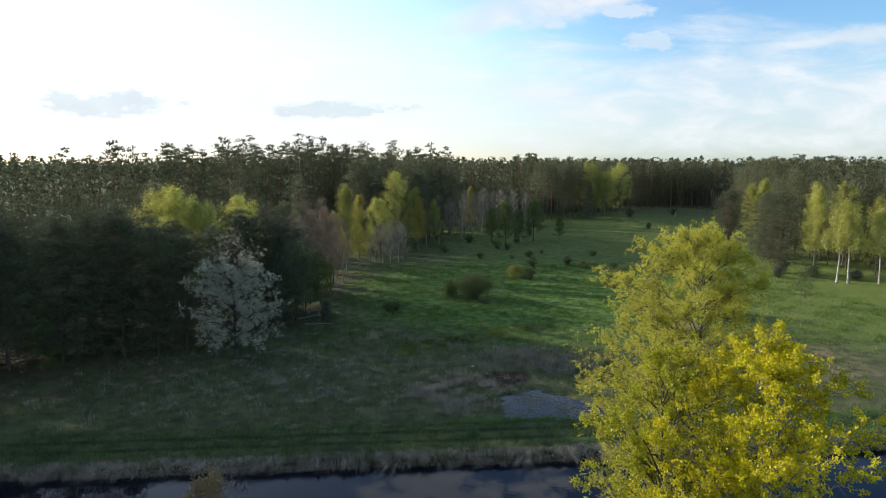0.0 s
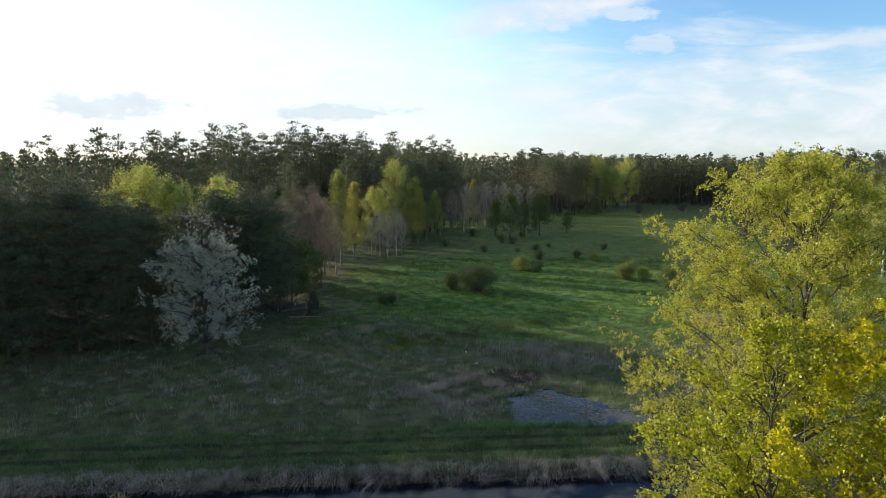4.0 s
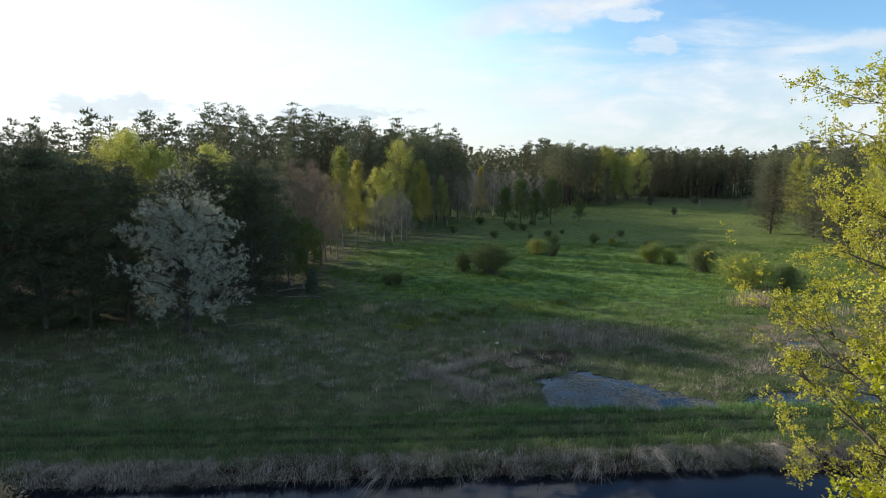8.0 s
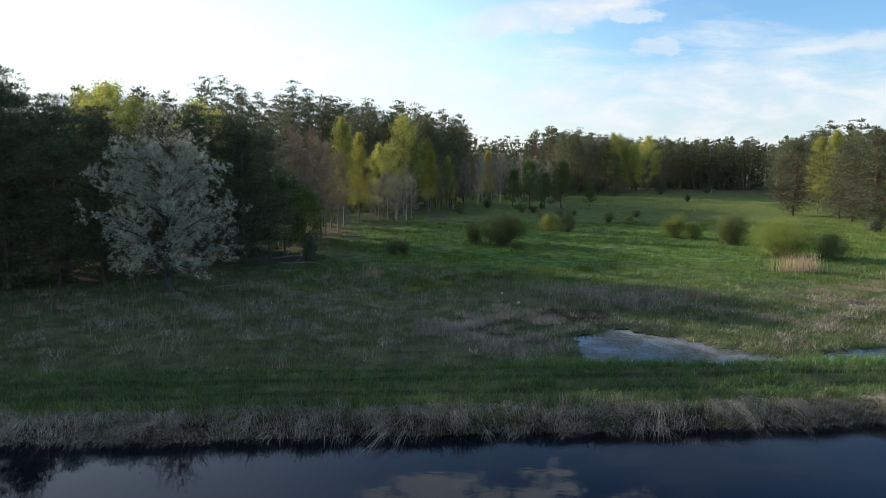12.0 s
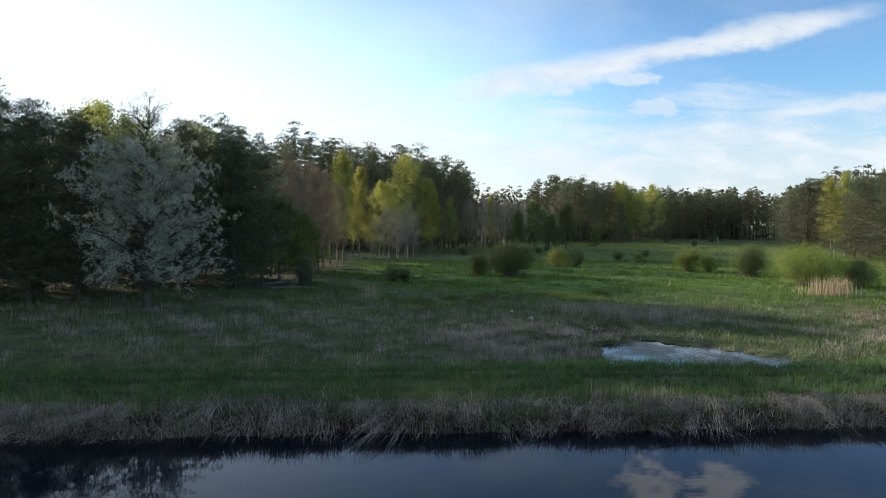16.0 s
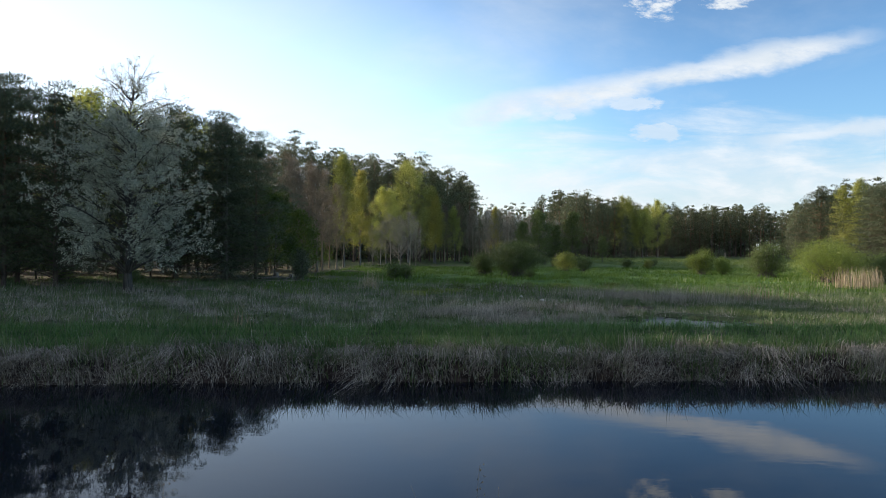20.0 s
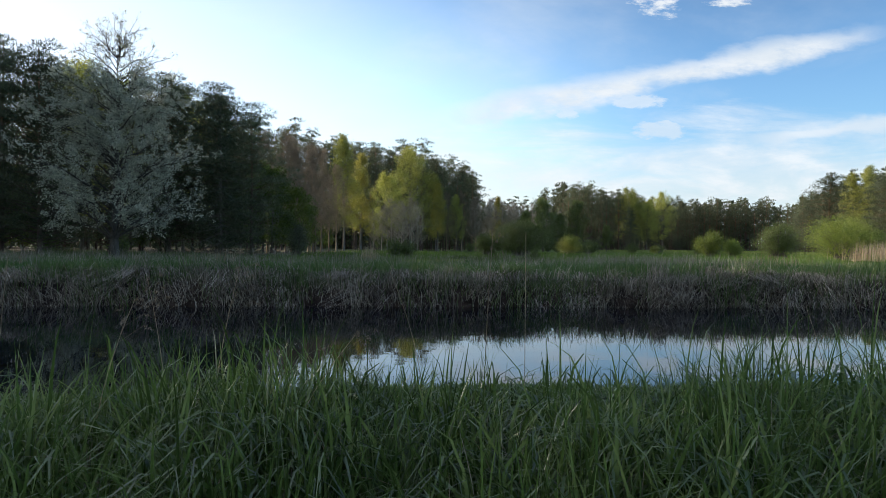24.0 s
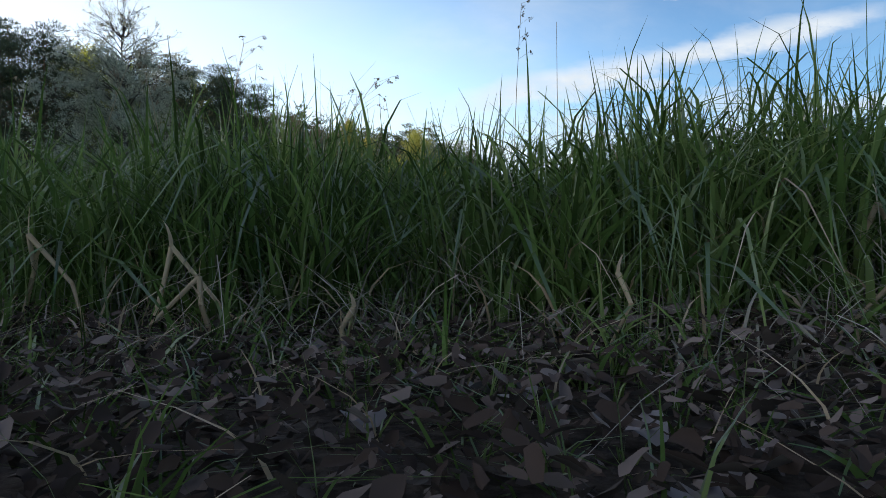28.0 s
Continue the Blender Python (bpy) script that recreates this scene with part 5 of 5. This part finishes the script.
for x, y, w, h in ((-1.6, 72.0, 2.6, 0.6), (0.9, 73.0, 2.0, 0.7), (-3.8, 70.8, 2.4, 0.5), (2.6, 72.4, 1.8, 0.5), (-0.2, 70.4, 1.6, 0.4), (6.2, 76.5, 2.6, 0.6), (10.5, 78.0, 2.2, 0.5)):
    settle(bush("nettle_clump", w, h, 1100, 0.09, M_GREEN_LEAF, stems=20), x, y, 0, "low dark green nettle clump in the meadow", "plant", "nettle clumps in the meadow")

for x, y, w, h in ((-4.9, 68.2, 2.0, 0.35), (-3.4, 69.2, 2.4, 0.4), (-2.0, 70.0, 2.0, 0.35), (-4.0, 67.6, 1.6, 0.3)):
    settle(bush("nettle_clump", w, h, 1300, 0.08, M_WILLOW_LEAF, stems=20), x, y, 0, "low bright yellow-green marsh plants in the meadow", "plant", "bright marsh plants")

# near bank: tall fresh grass, dry stems among it, low shoots in the litter
def near_grass(n, per, length, width, lo, hi, y0, y1, droop, spread, root, segs=5, bow=1.9, cap=0.84):
    x = np.where(rng.uniform(size=n) < 0.72, rng.normal(-1.9, 2.0, n), rng.uniform(-11, 8, n))
    y = y0 + (y1 - y0) * rng.uniform(0, 1, n) ** 1.1
    y = y + (0.16 * np.sin(x * 1.9 + 1.0) + 0.12 * np.sin(x * 5.3)) * (y < 31.2) + SLANT * (x + 1.9)
    v = on_ground(np.repeat(x, per) + rng.normal(scale=root, size=n * per), np.repeat(y, per) + rng.normal(scale=root, size=n * per))
    v[:, 2] -= 0.02
    clump = 1 + 0.28 * wob(v[:, 0], v[:, 1], 2.3)
    tall = np.interp(v[:, 1], [29.5, 29.9, 30.3, 30.7, 31.2, 31.5, 31.9, 32.4, 33.0, 34.2], [0.25, 0.50, 1.0, 1.2, 1.18, 1.02, 0.56, 0.28, 0.15, 0.10]) * (1 + 0.12 * soft(v[:, 0], -1.9, -1.0) - 0.20 * soft(-v[:, 0], 2.5, 3.2) * soft(v[:, 1], 31.0, 32.0) - 0.14 * np.exp(-((v[:, 0] + 2.1) / 0.3) ** 2))
    h = length * tall * clump * np.repeat(rng.uniform(0.8, 1.12, n), per) * rng.uniform(0.6, 1.0, n * per)
    h = np.minimum(h, cap * tall)
    az = rng.uniform(0, 2 * np.pi, n * per)
    lean = np.stack([np.cos(az), np.sin(az)], 1) * (h * rng.uniform(lo, hi, n * per))[:, None]
    lean += np.repeat(rng.normal(scale=spread, size=(n, 2)), per, 0) * h[:, None]
    return blades(v, h, width * rng.uniform(0.45, 1.35, n * per), lean, segs, droop, bow)


stuff("bank_grass", join(near_grass(1450, 22, 0.66, 0.0140, 0.08, 0.55, 30.18, 34.2, 1.2, 0.20, 0.055, cap=0.66), near_grass(1250, 18, 0.92, 0.0155, 0.25, 0.72, 30.18, 34.2, 2.8, 0.22, 0.06, 6, 3.2), near_grass(170, 9, 0.60, 0.008, 0.3, 1.0, 29.55, 30.2, 1.4, 0.3, 0.05)),
      M_GRASS, "tall fresh green grass on the near bank", "grass")
stuff("dry_grass", near_grass(2400, 4, 0.60, 0.0045, 0.3, 1.3, 29.8, 34.2, 1.6, 0.4, 0.07, 6), M_STRAW, "dry bent stems among the fresh grass", "dry grass")
stuff("dry_grass", near_grass(420, 3, 0.66, 0.0065, 0.3, 1.2, 29.8, 33.6, 1.6, 0.4, 0.07, 6), M_REED, "pale bleached blades among the fresh grass", "dry grass")
x, y = scatter(2100, -4.5, 1.0, 29.0, 30.6, False)
k = patchy(x, y, 2.1, -0.5, 0.3, 2.0)
x, y = x[k], y[k]
stuff("low_grass", tufts(x, y, 8, 0.14, 0.0040, 0.3, 1.1, 3, 1.0, (0.0, 0.0), 0.025), M_GRASS, "short grass shoots in the leaf litter", "grass")


def litter(n, x0, x1, y0, y1, size, lift):
    """Curled six-cornered leaves lying over one another."""
    c = on_ground(rng.uniform(x0, x1, n), rng.uniform(y0, y1, n))
    c[:, 2] += rng.uniform(0.003, lift, n)
    nrm = unit(random_dirs(n) * 0.75 + np.array([0, 0, 1.0]))
    d = across(nrm)
    ang = rng.uniform(0, 6.28, n)[:, None]
    d = d * np.cos(ang) + np.cross(nrm, d) * np.sin(ang)
    e = np.cross(nrm, d)
    s = size * rng.uniform(0.4, 1.3, n)
    wide = rng.uniform(0.28, 0.62, n)
    curl = rng.uniform(-0.35, 0.45, n)
    rim = []
    for k in range(7):
        a = k * 2 * np.pi / 7
        ra = 1 + rng.uniform(-0.22, 0.22, n)
        rim.append(c + d * (np.cos(a) * s * ra)[:, None] + e * (np.sin(a) * s * wide * ra)[:, None] + nrm * (curl * s * np.sin(a) ** 2 + rng.normal(scale=0.08, size=n) * s)[:, None])
    v = np.stack(rim + [c], 1).reshape(-1, 3)
    fan = np.array([[k, (k + 1) % 7, 7] for k in range(7)])
    return v, (np.arange(n)[:, None, None] * 8 + fan[None]).reshape(-1, 3)


stuff("leaf_litter", join(litter(14000, -5, 1.6, 28.7, 31.2, 0.0165, 0.05), litter(8000, -3.3, -0.5, 29.0, 30.5, 0.014, 0.07)), M_LITTER, "brown fallen leaves on bare earth", "fallen leaves")
n = 1900
x, y = rng.uniform(-5, 1.6, n), np.where(rng.uniform(size=n) < 0.5, rng.uniform(28.9, 30.6, n), rng.normal(30.05, 0.2, n))
v = on_ground(x, y)
v[:, 2] += rng.uniform(0.005, 0.03, n)
stuff("dry_stems", blades(v, rng.uniform(0.005, 0.10, n), rng.uniform(0.0012, 0.004, n), rng.normal(scale=0.10, size=(n, 2)), 4, 0.4), M_REED, "broken dry stems lying on leaf litter", "dry grass")


# ---- small single things
def broken_reed(x, y, ln, turn, kink):
    """A bleached stem, snapped over and lying on the litter."""
    ob = new("broken_reed")
    p = np.array([[0, 0, 0.0], [0.10 * ln, 0.02, 0.42 * ln], [0.16 * ln, 0.0, 0.62 * ln], [0.45 * ln, 0.03, 0.62 * ln - kink], [0.75 * ln, 0.0, max(0.02, 0.5 * ln - 2.2 * kink)]])
    r = np.array([0.0056, 0.005, 0.0056, 0.0042, 0.0025])
    part("stem", tubes(p[:-1], p[1:], r[:-1], r[1:], 6), M_REED, ob)
    part("sheath", blades(p[1:3] + 0.0, np.array([0.12, 0.10]) * ln * 2, np.array([0.012, 0.010]), np.array([[0.1, 0.05], [-0.06, 0.04]]) * ln, 3), M_REED, ob)
    return settle(ob, x, y, turn, "bleached broken reed stem among grass and litter", "reed", "broken reeds", 0.01)


for x, y, ln, turn, kink in ((-1.22, 30.02, 0.40, 20, 0.12), (-1.08, 29.96, 0.36, 200, 0.10), (-1.00, 30.06, 0.40, 110, 0.06), (-2.42, 29.98, 0.26, 170, 0.08), (-2.6, 30.05, 0.34, 10, 0.14), (-1.66, 30.0, 0.22, 250, 0.05), (-0.85, 30.1, 0.45, 60, 0.12), (-2.9, 30.1, 0.36, 330, 0.1), (-1.14, 30.1, 0.30, 300, 0.08), (-2.15, 29.85, 0.18, 80, 0.06)):
    broken_reed(x, y, ln, turn, kink)

def fallen_leaf():
    ob = new("fallen_leaf")
    k = 10
    a = np.linspace(0, 2 * np.pi, k, endpoint=False)
    r = 0.021 * (1 + 0.25 * np.cos(a) + 0.12 * np.sin(3 * a))
    v = np.stack([r * np.cos(a) * 1.3, r * np.sin(a), 0.008 * np.cos(2 * a)], 1)
    v = np.concatenate([v, [[0, 0, -0.002]]])
    i = np.arange(k)
    part("blade", (v, np.stack([i, (i + 1) % k, np.full(k, k)], 1)), M_GREY_LEAF, ob)
    part("stalk", tubes(np.array([[0.019, 0, 0.003]]), np.array([[0.036, 0.005, 0.003]]), np.array([0.001]), np.array([0.0006]), 4), M_LITTER, ob)
    return ob


proto = fallen_leaf()
for i in range(40):
    x, y = rng.uniform(-2.8, -1.1), 29.2 + rng.uniform(0, 1) ** 0.8 * 1.1
    ob = copy_thing(proto, pose(x, y, float(height_at(x, y)) + 0.022, rng.uniform(-25, 25), rng.uniform(-25, 25), rng.uniform(0, 360)))
    tagged(ob, "bleached grey fallen leaf on dark leaf litter", "leaf", "fallen leaves")
drop_proto(proto)


def grass_stalk(x, y, h, bend, label, panicle=0.22):
    """A flowering grass stem with its drooping seed head."""
    ob = new("grass_stalk")
    t = np.linspace(0, 1, 8)
    pts = np.stack([bend * t ** 2, 0.1 * bend * t, h * t], 1)
    r = np.linspace(0.0024, 0.0010, 8)
    part("stem", pipe(pts, r, 5), M_REED, ob)
    if panicle:
        k = 9
        u = np.linspace(0.80, 1.0, k)
        root = np.stack([bend * u ** 2, 0.1 * bend * u, h * u], 1)
        az = np.arange(k) * 2.4
        out = np.stack([np.cos(az), np.sin(az), np.full(k, 1.1)], 1) * (panicle * 0.34 * rng.uniform(0.6, 1.2, k))[:, None] * (1.15 - (u - 0.8) * 3)[:, None]
        tip = root + out + np.array([panicle * 0.25, 0, 0])
        drop = tip + out * np.array([0.5, 0.5, -0.25])
        rr = np.full(k, 0.0006)
        n = 14
        f = rng.uniform(0.2, 1, (k, n, 1))
        c = (tip[:, None] + (drop - tip)[:, None] * f).reshape(-1, 3) + rng.normal(scale=0.004, size=(k * n, 3))
        part("seed_head", join(tubes(root, tip, rr, rr, 3), tubes(tip, drop, rr, rr * 0.6, 3), leaves(c, 0.0072)), M_BROWN_TWIG, ob)
    return settle(ob, x, y, 0, label, "grass", "single grass stalks", 0.02)


for x, y, h, bend, pan in ((-1.74, 31.7, 1.24, 0.05, 0.08), (-1.55, 31.6, 1.12, 0.0, 0.0), (-2.9, 31.2, 0.95, 0.12, 0.16), (-3.15, 31.4, 0.9, -0.1, 0.14), (-3.3, 31.0, 0.85, 0.18, 0.16), (-0.75, 31.3, 0.66, 0.2, 0.0),
                           (-0.35, 31.4, 0.74, 0.28, 0.0), (0.2, 31.5, 0.78, -0.2, 0.0), (-4.3, 31.9, 1.0, 0.06, 0.18), (-2.55, 30.9, 0.72, 0.3, 0.18), (-0.1, 31.6, 0.8, -0.15, 0.0), (0.4, 32.2, 0.9, -0.3, 0.0), (-2.05, 32.2, 0.9, -0.2, 0.0)):
    grass_stalk(x, y, h, bend, "tall dry grass stalk standing above the bank", pan)


def log(x, y, ln, r, turn, label, z=0.0):
    ob = new("fallen_branch")
    t = np.linspace(-0.5, 0.5, 6)
    p = np.stack([t * ln, 0.08 * ln * np.sin(t * 5), r * 0.6 + 0.03 * np.cos(t * 6)], 1)
    rad = r * (1 - 0.5 * (t + 0.5))
    part("stem", join(tubes(p[:-1], p[1:], rad[:-1], rad[1:], 7), tubes(p[2:4], p[2:4] + np.array([[0.2, 0.35, 0.3], [0.3, -0.25, 0.25]]) * ln * 0.4, rad[2:4] * 0.6, rad[2:4] * 0.2, 5)), M_WOOD, ob)
    ob.matrix_basis = pose(x, y, float(height_at(x, y)), 0, 0, turn)
    return tagged(ob, label, "branch")


log(-18.0, 68.0, 2.2, 0.07, 15, "fallen dead branch lying in the meadow grass")
log(-15.5, 80.2, 4.0, 0.08, -8, "fallen dead branch beside the juniper bush")
log(-17.6, 83.5, 3.2, 0.10, 30, "fallen dead branch before the wood")
log(-14, 104, 3.5, 0.08, -12, "fallen dead branch in the far meadow")
log(-16, 108, 3.0, 0.08, 20, "fallen dead branch in the far meadow")


def stump(x, y, r, h, label):
    ob = new("tree_stump")
    part("body", pipe(np.array([[0, 0, -0.05], [0.01, 0, h * 0.3], [0, 0.01, h * 0.8], [0.02, 0, h]]), np.array([r * 1.3, r, r * 0.93, r * 0.85]), 9), M_WOOD, ob)
    return settle(ob, x, y, 0, label, "stump", "", 0.0)


for x, y in ((-16.5, 84.5), (-18.2, 86.0), (-19.5, 83.0)):
    stump(x, y, 0.2, 0.4, "weathered tree stump at the wood's edge")
stump(85.3, 238.6, 0.3, 2.0, "short weathered post at the meadow's far end")


def stone(x, y, r, label):
    bm = bmesh.new()
    bmesh.ops.create_icosphere(bm, subdivisions=2, radius=r)
    for v in bm.verts:
        v.co *= 1 + 0.22 * noise.noise(v.co * 4 / r * 0.4)
        v.co.z *= 0.7
    me = bpy.data.meshes.new("stone")
    bm.to_mesh(me)
    bm.free()
    me.materials.append(M_STONE)
    ob = new("stone", me)
    ob.location = (x, y, float(height_at(x, y)) + r * 0.4)
    return tagged(ob, label, "stone")


stone(3.0, 63.2, 0.16, "pale stone at the rim of the mud")
stone(2.2, 66.8, 0.10, "small pale stone in flattened straw")
for i in range(14):
    x, y = 4.6 + rng.normal(scale=2.0), 58.4 + rng.normal(scale=1.1)
    log(x, y, rng.uniform(0.5, 1.4), 0.025, rng.uniform(0, 180), "dark wet branch lying on the mud")
